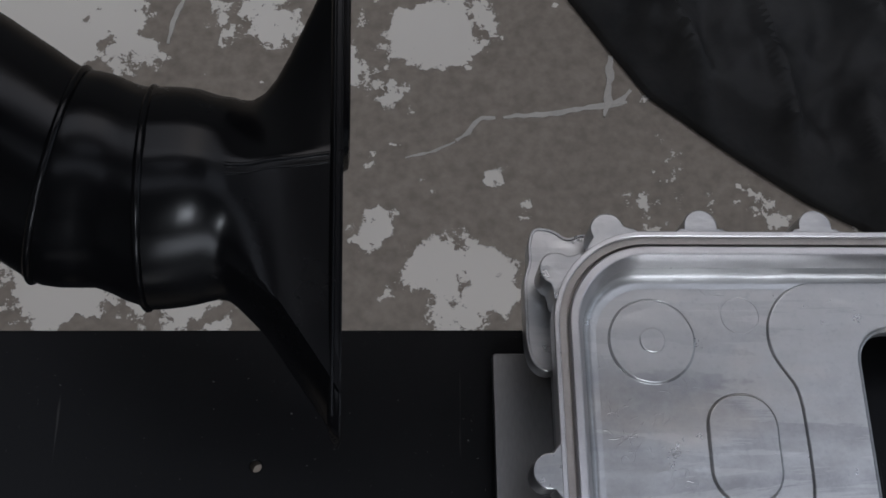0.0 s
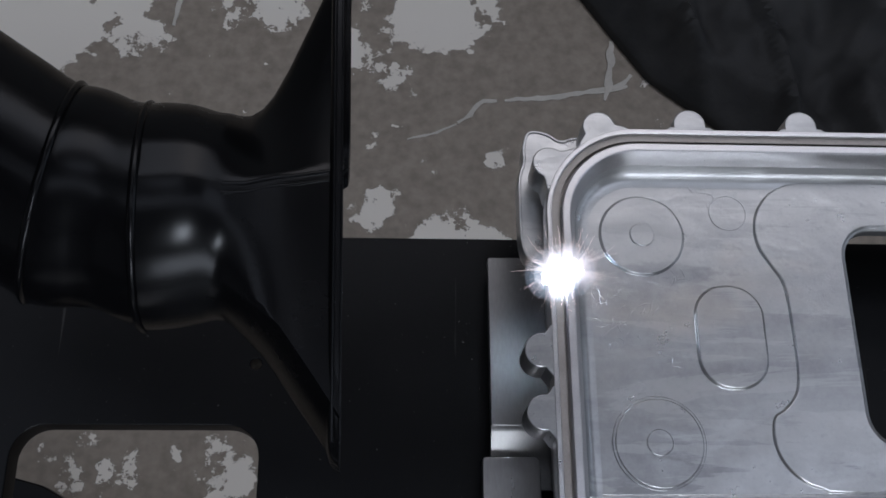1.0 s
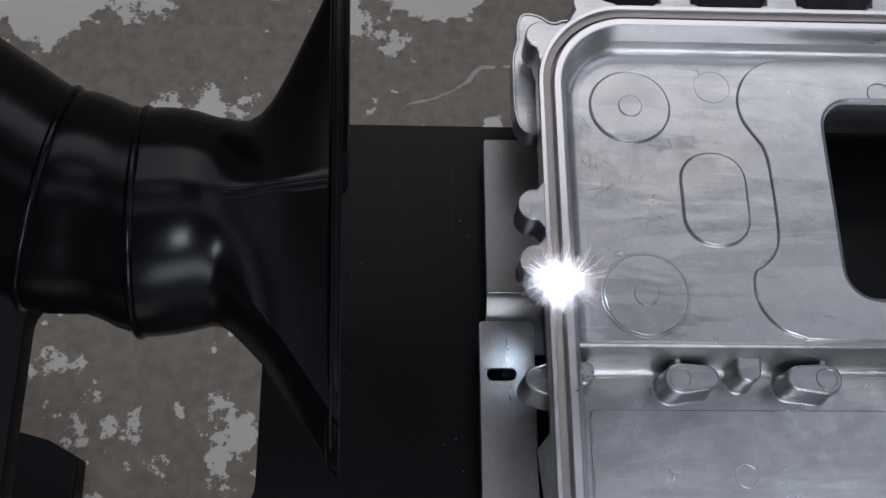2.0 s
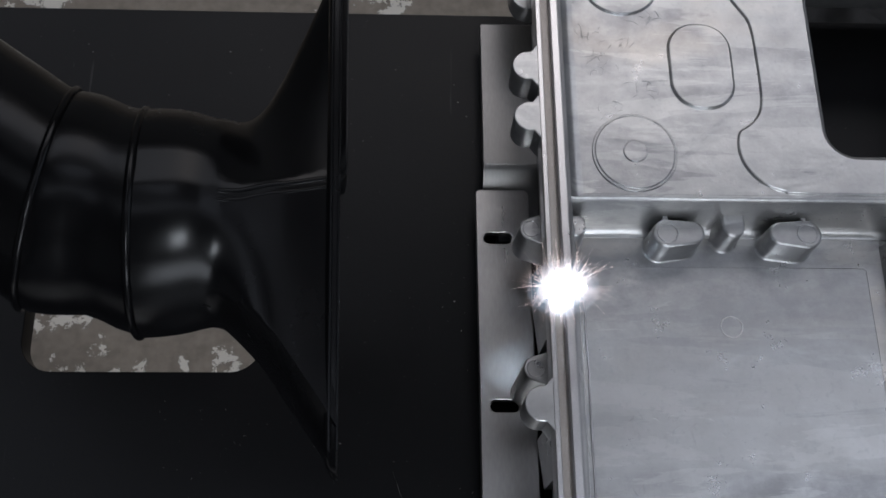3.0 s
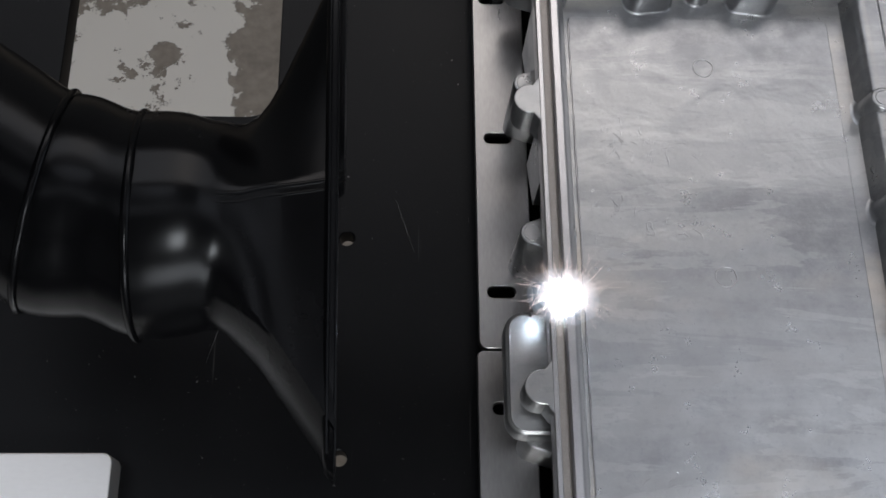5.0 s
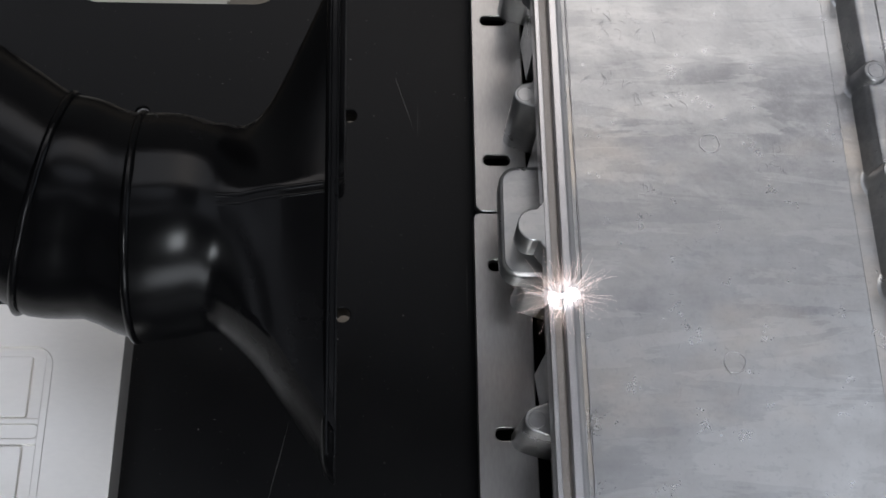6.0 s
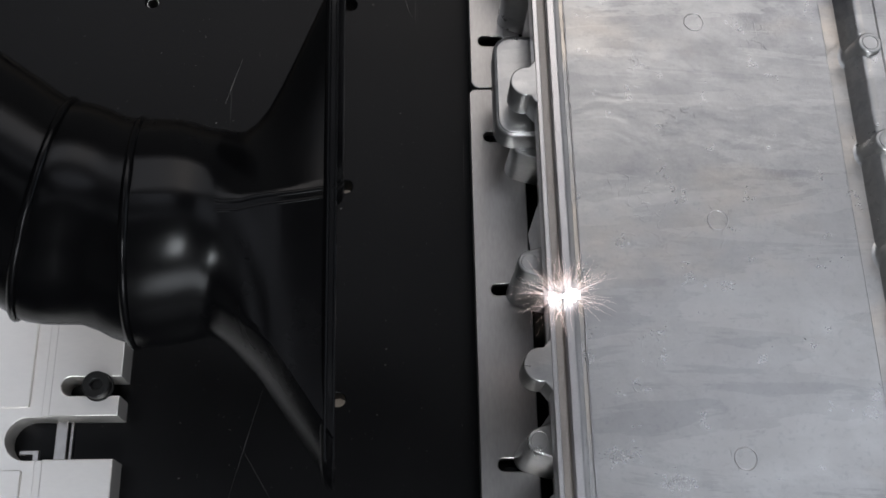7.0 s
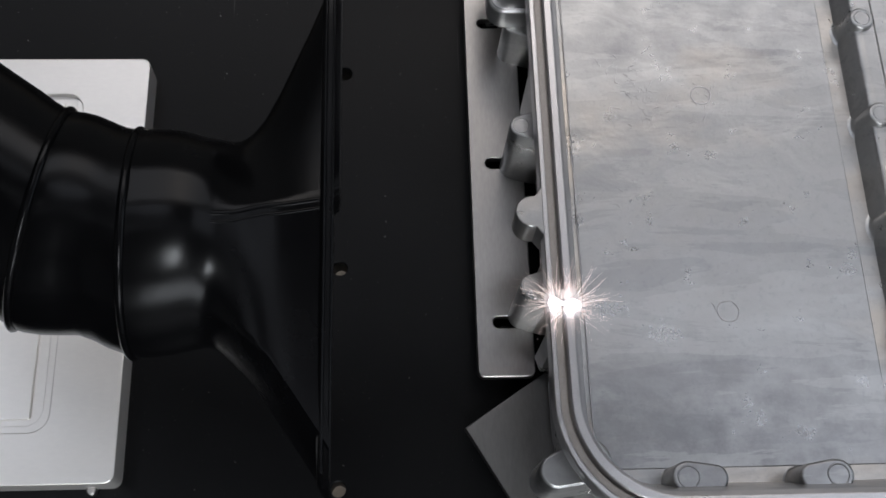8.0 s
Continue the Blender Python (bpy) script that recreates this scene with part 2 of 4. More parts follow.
# islands of held paint and bare patches: place, reach, strength
# near the table (y below 0.43) weights are lowered in place of shade
HELD = [(-0.45, 1.08, 0.30, 0.29), (-0.10, 1.05, 0.20, 0.18), (-0.54, 0.99, 0.12, 0.29), (-0.41, 1.00, 0.12, 0.18), (-0.20, 1.02, 0.10, 0.22), (-0.24, 0.82, 0.07, 0.22), (-0.17, 0.85, 0.06, 0.22),
        (-0.34, 0.69, 0.20, 0.38), (-0.50, 0.60, 0.11, 0.26), (-0.42, 0.57, 0.08, 0.16), (-0.25, 0.55, 0.10, 0.26), (0.118, 0.598, 0.11, 0.30), (0.07, 0.63, 0.06, 0.20), (0.18, 0.61, 0.06, 0.22), (-0.02, 0.70, 0.07, 0.34),
        (0.065, 1.00, 0.09, 0.36), (0.125, 1.03, 0.10, 0.34), (0.03, 0.90, 0.05, 0.28), (-0.035, 0.95, 0.07, 0.34), (-0.20, 0.33, 0.06, 0.12), (-0.185, 0.27, 0.06, 0.12)]
LOST = [(-0.325, 1.03, 0.06, -0.34), (-0.215, 0.965, 0.05, -0.22), (-0.40, 0.88, 0.12, -0.22), (-0.28, 0.885, 0.12, -0.22), (-0.19, 0.72, 0.06, -0.20), (-0.33, 0.69, 0.03, -0.26), (-0.30, 0.42, 0.12, -0.14)]
CHIPS = [(0.163, 0.769, 0.026, 0.34), (0.067, 0.755, 0.034, 0.30), (0.211, 0.715, 0.026, 0.34), (-0.447, 0.396, 0.035, 0.16), (-0.43, 0.33, 0.035, 0.10), (-0.375, 0.365, 0.04, 0.10), (-0.34, 0.29, 0.04, 0.08), (-0.02, 0.80, 0.03, 0.24)]
CONCRETE = floor_material()

# ---- mesh helpers (plans in millimetres, meshes in metres) ----
MM = 0.001


def part(name, bm, mat, parent=None, label="", smooth=None):
    me = bpy.data.meshes.new(name)
    bmesh.ops.remove_doubles(bm, verts=bm.verts, dist=1e-6)
    bmesh.ops.recalc_face_normals(bm, faces=bm.faces)
    bm.to_mesh(me)
    bm.free()
    me.materials.append(mat)
    if smooth is not None:
        me.polygons.foreach_set("use_smooth", [True] * len(me.polygons))
        me.set_sharp_from_angle(angle=radians(smooth))
        for p in me.polygons:
            if abs(p.normal.z) > 0.9999:
                p.use_smooth = False
    ob = new(name, me)
    if parent is not None:
        ob.parent = parent
    if label:
        ob["label"] = label
    return ob


def empty(name, m=None):
    ob = new(name)
    ob.empty_display_size = 0.02
    if m is not None:
        ob.matrix_basis = m
    return ob


def arc(cx, cy, r, a0, a1, n):
    return [(cx + r * math.cos(radians(a0 + (a1 - a0) * i / n)), cy + r * math.sin(radians(a0 + (a1 - a0) * i / n))) for i in range(n + 1)]


def rrect(x0, y0, x1, y1, r, n=6):
    """Rounded rectangle, anticlockwise. r: one radius, or four from the lower left on."""
    r = (r,) * 4 if not isinstance(r, tuple) else r
    return (arc(x0 + r[0], y0 + r[0], r[0], 180, 270, n) + arc(x1 - r[1], y0 + r[1], r[1], 270, 360, n)
            + arc(x1 - r[2], y1 - r[2], r[2], 0, 90, n) + arc(x0 + r[3], y1 - r[3], r[3], 90, 180, n))


def circle(cx, cy, r, n=24):
    return [(cx + r * math.cos(2 * math.pi * i / n), cy + r * math.sin(2 * math.pi * i / n)) for i in range(n)]


def capsule(ax, ay, ra, bx, by, rb, n=10):
    """Outline of two circles joined by their tangents."""
    d = math.hypot(bx - ax, by - ay)
    t = math.degrees(math.atan2(by - ay, bx - ax))
    o = math.degrees(math.acos((ra - rb) / d))
    return arc(ax, ay, ra, t + o, t + 360 - o, n) + arc(bx, by, rb, t - o, t + o, n)


def offset(pts, d):
    """The closed outline moved inwards by d (anticlockwise outline)."""
    out, k = [], len(pts)
    for i in range(k):
        p, q, r = Vector(pts[i - 1]), Vector(pts[i]), Vector(pts[(i + 1) % k])
        a, b = q - p, r - q
        a = a.normalized() if a.length > 1e-9 else b.normalized()
        b = b.normalized() if b.length > 1e-9 else a
        na, nb = Vector((-a.y, a.x)), Vector((-b.y, b.x))
        m = (na + nb)
        m = m.normalized() if m.length > 1e-6 else na
        s = d / max(0.35, m.dot(na))
        out.append((q.x + m.x * s, q.y + m.y * s))
    return out


def clean(pts):
    out = []
    for p in pts:
        if not out or math.hypot(p[0] - out[-1][0], p[1] - out[-1][1]) > 1e-4:
            out.append(p)
    if math.hypot(out[0][0] - out[-1][0], out[0][1] - out[-1][1]) < 1e-4:
        out.pop()
    return out


def rounded(pts, times=3):
    """The closed outline with its corners cut away (Chaikin)."""
    for _ in range(times):
        out = []
        for i in range(len(pts)):
            (ax, ay), (bx, by) = pts[i], pts[(i + 1) % len(pts)]
            out += [(ax * 0.75 + bx * 0.25, ay * 0.75 + by * 0.25), (ax * 0.25 + bx * 0.75, ay * 0.25 + by * 0.75)]
        pts = out
    return pts


def spun(pts):
    """The outline made anticlockwise."""
    s = sum(pts[i - 1][0] * pts[i][1] - pts[i][0] * pts[i - 1][1] for i in range(len(pts)))
    return pts if s > 0 else pts[::-1]


def slab(bm, outline, z0, z1, edge=0.4, holes=(), draft=0.0, steps=3, foot=0.0):
    """A plate with rounded upper edges, holes through it and sides that lean by draft mm."""
    tops, bottoms = [], []
    for k, pts in enumerate([outline, *holes]):
        pts = spun(clean(pts))
        sign = 1 if k == 0 else -1
        rings = [(offset(pts, -sign * (draft + foot)) if draft + foot else pts, z0)]
        if foot and k == 0:
            rings += [(offset(pts, -(draft + foot * g)), z0 + foot * f) for f, g in ((0.1, 0.62), (0.3, 0.3), (0.6, 0.08), (1.0, 0.0))]
        for s in range(steps + 1):
            a = math.pi / 2 * s / steps
            rings.append((offset(pts, sign * edge * (1 - math.cos(a))), z1 - edge + edge * math.sin(a)))
        loops = [[bm.verts.new((x * MM, y * MM, z * MM)) for x, y in ps] for ps, z in rings]
        n = len(pts)
        for a, b in zip(loops, loops[1:]):
            for i in range(n):
                bm.faces.new((a[i], a[(i + 1) % n], b[(i + 1) % n], b[i]))
        tops.append(loops[-1])
        bottoms.append(loops[0])
    for group in (tops, bottoms):
        if len(group) == 1:
            bm.faces.new(group[0])
        else:
            edges = []
            for loop in group:
                for i in range(len(loop)):
                    e = bm.edges.get((loop[i], loop[(i + 1) % len(loop)])) or bm.edges.new((loop[i], loop[(i + 1) % len(loop)]))
                    edges.append(e)
            bmesh.ops.triangle_fill(bm, use_beauty=True, use_dissolve=False, edges=edges)
    return bm


def slab_part(name, outline, z0, z1, mat, parent, edge=0.4, holes=(), draft=0.0, label="", smooth=50, foot=0.0):
    return part(name, slab(bmesh.new(), outline, z0, z1, edge, holes, draft, foot=foot), mat, parent, label, smooth)


def loft(bm, rings, close=False, cap=True):
    """Skin over rings of 3D points (metres), each ring closed."""
    loops = [[bm.verts.new(p) for p in r] for r in rings]
    n = len(loops[0])
    pairs = list(zip(loops, loops[1:])) + ([(loops[-1], loops[0])] if close else [])
    for a, b in pairs:
        for i in range(n):
            bm.faces.new((a[i], a[(i + 1) % n], b[(i + 1) % n], b[i]))
    if cap and not close:
        bm.faces.new(loops[0])
        bm.faces.new(loops[-1])
    return bm


def tube_ring(bm, cx, cy, z, r, w, n=48, m=8, wob=0.0):
    """A low round bead on a circle (mm)."""
    rings = []
    for i in range(n):
        a = 2 * math.pi * i / n
        rr = r + wob * noise.noise(Vector((cx + 1.6 * math.cos(a), cy + 1.6 * math.sin(a), z)))
        rings.append([((cx + (rr + w * math.cos(b)) * math.cos(a)) * MM, (cy + (rr + w * math.cos(b)) * math.sin(a)) * MM,
                       (z + w * math.sin(b)) * MM) for b in [2 * math.pi * j / m for j in range(m)]])
    return loft(bm, rings, close=True)


# ---- hall ----


def block(bm, x0, y0, z0, x1, y1, z1):
    bmesh.ops.create_cube(bm, size=1, matrix=Matrix.LocRotScale(((x0 + x1) / 2, (y0 + y1) / 2, (z0 + z1) / 2), None, (x1 - x0, y1 - y0, z1 - z0)))
    return bm


floor = tagged(part("floor", block(bmesh.new(), -5, -5, FLOOR - 0.1, 5, 5, FLOOR), CONCRETE),
               "brown concrete floor with flaking pale paint", "floor", kind="structure")
for nm, b in (("wall_north", (-5, 5, FLOOR - 0.1, 5, 5.2, CEIL)), ("wall_west", (-5.2, -5.2, FLOOR - 0.1, -5, 5.2, CEIL))):
    tagged(part(nm, block(bmesh.new(), *b), WALLP), "plain grey painted hall wall", "wall", kind="structure")
# two walls with a wide unseen opening each, made for an added fill lamp
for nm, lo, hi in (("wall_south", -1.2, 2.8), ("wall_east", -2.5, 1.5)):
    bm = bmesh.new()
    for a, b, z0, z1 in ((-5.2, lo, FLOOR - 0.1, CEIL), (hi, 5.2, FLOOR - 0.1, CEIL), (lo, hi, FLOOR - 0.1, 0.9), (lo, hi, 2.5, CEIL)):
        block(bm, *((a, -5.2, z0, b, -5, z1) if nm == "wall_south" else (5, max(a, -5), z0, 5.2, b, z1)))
    tagged(part(nm, bm, WALLP), "plain grey painted hall wall, unseen, with an opening made for a fill lamp", "wall", kind="structure")
# unseen ceiling, its openings made to let the overhead lamps through
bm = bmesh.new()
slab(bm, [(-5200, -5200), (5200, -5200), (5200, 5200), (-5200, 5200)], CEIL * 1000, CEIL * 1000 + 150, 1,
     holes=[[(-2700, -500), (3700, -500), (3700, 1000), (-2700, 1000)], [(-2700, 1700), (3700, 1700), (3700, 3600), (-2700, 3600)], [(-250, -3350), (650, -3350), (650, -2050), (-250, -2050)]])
tagged(part("ceiling", bm, CEILP), "plain grey hall ceiling, unseen, with openings made for the lamps", "ceiling", kind="structure")


def floor_cloth():
    """A black cloth thrown on the floor, with folds and a turned edge."""
    edge = [(296, 1078), (361, 976), (408, 906), (536, 801), (630, 732), (760, 660), (1000, 560)]
    bm = bmesh.new()
    n, k = 130, 160
    grid = []
    for i in range(n + 1):
        s = i / n * (len(edge) + 1) - 1
        j = max(0, min(len(edge) - 2, int(math.floor(s))))
        f = s - j
        x = edge[j][0] + (edge[j + 1][0] - edge[j][0]) * f
        y = edge[j][1] + (edge[j + 1][1] - edge[j][1]) * f
        row = []
        for q in range(k + 1):
            d = q / k * 1100
            px, py = x + 0.72 * d, y + 0.69 * d
            fold = 30 * noise.noise(Vector((px / 170, py / 330, 0.3))) + 22 * noise.noise(Vector((px / 70, py / 160, 4)))
            ridge = 1 - abs(noise.noise(Vector((px / 120 + py / 400, py / 420 - px / 700, 9))))
            fine = 7 * noise.noise(Vector((px / 34, py / 48, 7))) + 9 * (1 - abs(noise.noise(Vector((px / 60 - py / 210, py / 90, 2))))) ** 4
            z = 8 + min(1, d / 60) * (40 + fold + fine + 40 * ridge ** 5) if q else 3
            row.append(bm.verts.new((px * MM, py * MM, FLOOR + z * MM)))
        grid.append(row)
    for i in range(n):
        for q in range(k):
            bm.faces.new((grid[i][q], grid[i + 1][q], grid[i + 1][q + 1], grid[i][q + 1]))
    ob = part("floor_cloth", bm, CLOTH, smooth=80)
    so = ob.modifiers.new("thickness", "SOLIDIFY")
    so.thickness = 0.004
    return tagged(ob, "black heavy cloth lying in folds on the floor", "cloth")


floor_cloth()


def floor_mark(points, width, seed):
    """A worn line of pale paint, broken and uneven in width."""
    rnd = random.Random(seed)
    bm = bmesh.new()
    run = []
    for a, b in zip(points, points[1:]):
        k = max(2, int(math.hypot(b[0] - a[0], b[1] - a[1]) / 9))
        run += [(a[0] + (b[0] - a[0]) * i / k, a[1] + (b[1] - a[1]) * i / k) for i in range(k)]
    run.append(points[-1])
    left, right = [], []
    for i, (x, y) in enumerate(run):
        p, q = run[max(0, i - 1)], run[min(len(run) - 1, i + 1)]
        d = math.hypot(q[0] - p[0], q[1] - p[1])
        ux, uy = -(q[1] - p[1]) / d, (q[0] - p[0]) / d
        w = width * (0.5 + 0.5 * min(1, i / 2, (len(run) - 1 - i) / 2))
        w1, w2 = w * rnd.uniform(0.25, 0.75), w * rnd.uniform(0.25, 0.75)
        left.append((x + ux * w1, y + uy * w1))
        right.append((x - ux * w2, y - uy * w2))
    slab(bm, left + right[::-1], FLOOR * 1000 + 0.1, FLOOR * 1000 + 0.7 + 0.3 * seed, 0.2, steps=1)
    return tagged(part("floor_mark", bm, PALE), "worn pale paint line on the concrete", "floor mark", kind="structure")


floor_mark([(36, 801), (80, 812), (110, 828)], 4, 1)
floor_mark([(112, 830), (131, 843), (140, 858), (152, 868), (172, 868)], 7, 2)
floor_mark([(184, 869), (215, 873), (244, 873), (296, 883), (340, 891), (375, 897)], 8, 3)
floor_mark([(338, 872), (346, 900), (355, 978)], 11, 4)
floor_mark([(350, 894), (366, 900), (382, 918)], 8, 5)
floor_mark([(-326, 990), (-322, 1030), (-306, 1075)], 7, 6)

# ---- work table ----


def work_table():
    t = tagged(empty("work_table", pose(0, 0, 0)), "black steel work table plate with openings and tapped holes", "table")
    hs = [circle(-99, 19.5, 3.4, 20), circle(0, 19, 3.4, 20), circle(-1, -81.5, 3.4, 20), circle(-2.5, -183.5, 3.2, 20), circle(-2.5, -283, 3.2, 20), circle(-39, 205.6, 2.5, 20)]
    opening = rrect(-140, 81.5, -35.5, 178.5, 14, 8)
    slab_part("plate", rrect(-1200, -1400, 1200, 266, 4), -12, 0, BLACK, t, 0.6, holes=[opening, *hs])
    for x, y, r in ((-99, 19.5, 3.3),):
        slab_part("thread_insert", circle(x, y, r, 20), -12, -1.6, STEEL, t, 0.3, holes=[circle(x, y, r - 0.8, 20)])
    slab_part("hole_floor", circle(-99, 19.5, 5, 20), -13, -12, BLACK, t, 0.2)
    slab_part("apron", rrect(-1180, 225, 1180, 238, 1), -90, -12, BLACK, t)
    # long scratches that shine where the black is rubbed through
    for (x0, y0), (x1, y1), w in (((-35.3, -178.7), (-48.6, -228), 0.09), ((-45.6, -200), (-29.9, -226), 0.07), ((-22.6, -129), (-31, -166), 0.09), ((-60, -40), (-52, -12), 0.07), ((22, 40), (31, 12), 0.06)):
        d = math.hypot(x1 - x0, y1 - y0)
        u, v = -(y1 - y0) / d * w, (x1 - x0) / d * w
        slab_part("scratch", spun([(x0, y0), ((x0 + x1) / 2 + u, (y0 + y1) / 2 + v), (x1, y1), ((x0 + x1) / 2 - u, (y0 + y1) / 2 - v)]), -0.3, 0.06, DARKER_STEEL, t, 0.02)
    for x, y in ((-1150, -1350), (1150, -1350), (-1150, 190), (1150, 190)):
        slab_part("leg", rrect(x - 30, y - 30, x + 30, y + 30, 4), FLOOR * 1000, -12, BLACK, t)
    return t


work_table()


def metal_dust():
    """Tiny chips and grains scattered on the table."""
    rnd = random.Random(8)
    bm = bmesh.new()
    for _ in range(170):
        x, y, r, a = rnd.uniform(-190, 58), rnd.uniform(-330, 255), rnd.uniform(0.10, 0.34) * rnd.choice((1, 1, 1.5)), rnd.uniform(0, 6)
        if -145 < x < -30 and 76 < y < 184 or x < -90 and y < -78:
            continue
        pts = [(x + r * k * math.cos(a + q), y + r * k * math.sin(a + q) * 0.6) for q, k in ((0, 1.4), (1.4, 0.8), (3.0, 1.2), (4.6, 0.7))]
        slab(bm, pts, 0.01, 0.12, 0.03, steps=1)
    return tagged(part("metal_dust", bm, DARKER_STEEL), "fine bright metal dust on the black table", "dust", kind="stuff")


metal_dust()
foot = slab_part("floor_box", [(-500, -150), (-380, -150), (-380, 262), (-420, 284), (-500, 306)], FLOOR * 1000, FLOOR * 1000 + 40, BLACK, None, 3)
tagged(foot, "low black box on the floor under the table", "box")

# ---- steel strips under the tray ----


def slot(cx, cy, half, r):
    return capsule(cx - half, cy, r, cx + half, cy, r * 0.9999)


def strip(name, outline, z, slots, label, thick=4, mat=None):
    ob = tagged(empty(name), label, "bracket")
    slab_part("plate", outline, z - thick, z, mat or STEEL, ob, 0.5, holes=slots)
    cx = sum(p[0] for p in outline) / len(outline)
    ys = [p[1] for p in outline]
    for y in (min(ys) + 18, max(ys) - 18):
        slab_part("spacer", rrect(cx - 2, y - 6, cx + 12, y + 6, 1), 0, z - thick, BLACK, ob)
    if slots:
        tagged(ob, group="slotted strips beside the tray")
    return ob


end_strip = strip("steel_strip", rrect(62.5, 175.5, 96, 251, 1.5), 15.5, [], "bare steel strip, coloured darker, with a bent end under the tray", mat=DARKER_STEEL)
bm = bmesh.new()
bend = [(176, 15.4), (174.5, 15.2), (173, 14.7), (169, 12.6), (164, 10.2), (158, 8.6), (150, 8.2), (150, 4.5), (158, 4.9), (165, 6.6), (173, 10.7), (176, 11.5)]
loft(bm, [[(x * MM, y * MM, z * MM) for y, z in bend] for x in (62.7, 95.8)])
part("bent_end", bm, DARKER_STEEL, end_strip, "bent end of the strip", smooth=60)
strip("slotted_strip", rrect(58.6, -37.6, 82.6, 162.4, (4, 2, 3, 2)), 16.5,
      [slot(68.2, 138.8, 3.6, 2.6), slot(69.2, 63, 3.6, 2.6), slot(69, -12, 3.6, 2.6)], "brushed steel strip with three black slots")
strip("slotted_strip", rrect(57.6, -239.4, 82.4, -38.4, (3, 3, 2, 3)), 16.5,
      [slot(70, -63.5, 3.6, 2.6), slot(71, -138.5, 3.6, 2.6), slot(71.2, -215, 3.6, 2.6)], "brushed steel strip with three slots, butted to its twin")
strip("corner_plate", [(51.4, -260.2), (69, -290), (110, -345), (160, -310), (87.2, -236.6)], 13, [], "square steel plate, coloured darker, turned under the tray's corner", mat=DARKER_STEEL)

# ---- cast tray ----
TX0, TX1, TY0, TY1 = 80.2, 420.0, -308.0, 284.5


def tray_outline(d):
    return rrect(TX0 + d, TY0 + d, TX1 - d, TY1 - d, (45 - d * 0.9, 45 - d * 0.9, 38 - d * 0.95, 38 - d * 0.95), 14)


def tray():
    t = tagged(empty("cast_tray"), "grey die-cast aluminium housing tray with bosses and raised pads", "tray")

    def band(name, profile, mat, label=""):
        bm = bmesh.new()
        loft(bm, [[(x * MM, y * MM, z * MM) for x, y in tray_outline(d)] for d, z in profile], close=True)
        return part(name, bm, mat, t, label, 30)

    band("rim", [(0, 67.5), (0, 75.9), (0.5, 76.4), (2.0, 76.4), (2.3, 76.1), (2.3, 70), (7, 66)], LIP, "machined bright outer lip")
    band("groove", [(2.3, 70), (2.3, 74.6), (5.0, 74.6), (5.1, 71.2), (6.2, 71.2), (6.2, 70)], GROOVE, "brown-grey sealing groove")
    band("inner_lip", [(6.2, 70), (6.2, 75.4), (6.5, 75.8), (6.8, 76.0), (9.3, 76.0), (9.8, 75.8), (10.4, 74.8), (11.8, 70), (12.5, 68), (9, 66)], LIP)
    band("wall", [(7, 17), (7, 66.5), (9, 70), (12.5, 68), (13.6, 62), (20.2, 30.5), (21.5, 24), (21.5, 17)], CAST, "cast side wall")

    # upper deck round the window
    window = rrect(204.2, 159.5, 296, 247.5, 12)
    slab_part("deck", rrect(91, 140.2, 409, 275, (1, 1, 20, 20)), 55, 60.5, CAST, t, 1.0, holes=[window], label="cast deck with a rounded window")
    bm = bmesh.new()
    prof = [(140.6, 60.52), (139.6, 60.3), (139.0, 59.5), (138.7, 58), (137.7, 33.5), (137.3, 31.8), (136.3, 30.6), (135.0, 30.1), (134.2, 29.95), (134.0, 29.2), (134.0, 27), (146, 27), (146, 57), (141, 60.3)]
    loft(bm, [[(x * MM, y * MM, z * MM) for y, z in prof] for x in (92, 250, 408)])
    part("step_wall", bm, CAST, t, smooth=60)
    # hollow that leads from the wall into the deck
    prof = [(11.6, 70.5), (12.2, 67.5), (12.8, 64.8), (13.5, 63.2), (14.4, 62.0), (15.6, 61.2), (17.2, 60.75), (19.0, 60.55), (19.2, 58)]
    bm = bmesh.new()
    rows = []
    for d, z in prof:
        pts = tray_outline(d)
        cut = [p for p in pts if p[1] > 150]
        cut = [(TX1 - d, 140)] + cut + [(TX0 + d, 140)]
        rows.append([bm.verts.new((x * MM, y * MM, z * MM)) for x, y in cut])
    for a, b in zip(rows, rows[1:]):
        for i in range(len(a) - 1):
            bm.faces.new((a[i], a[i + 1], b[i + 1], b[i]))
    part("deck_fillet", bm, CAST, t, smooth=70)
    for cx, cy in ((121.1, 244), (121.7, 160)):
        disc = part("disc", slab(bmesh.new(), circle(cx, cy, 16.9, 56), 60.4, 61.6, 0.6, draft=0.2, foot=0.75), CAST, t, smooth=60)
        if cy < 200:
            slab_part("step", circle(cx, cy, 17.9, 56), 60.4, 61.1, CAST, disc, 0.35)
        bm = bmesh.new()
        slab(bm, [(cx + (5.0 + 0.25 * noise.noise(Vector((q, cy, 0)))) * math.cos(q), cy + (5.0 + 0.25 * noise.noise(Vector((q, cx, 3)))) * math.sin(q)) for q in [2 * math.pi * k / 40 for k in range(40)]], 61.4, 62.3, 0.4)
        part("button", bm, CAST, disc, smooth=60)
    slab_part("pad", rrect(140, 181, 167, 222.5, 12.5, 8), 60.4, 61.7, CAST, t, 0.7, draft=0.2, foot=0.8)
    isl = rounded(arc(190, 246, 22.5, 90, 205, 10) + [(173, 231), (177.5, 224), (178.3, 205), (178.3, 186), (176.5, 178.5), (171, 172.5)]
                  + arc(186, 163, 20.5, 158, 262, 8) + [(184, 141.5), (330, 141.5), (330, 268.5)], 2)
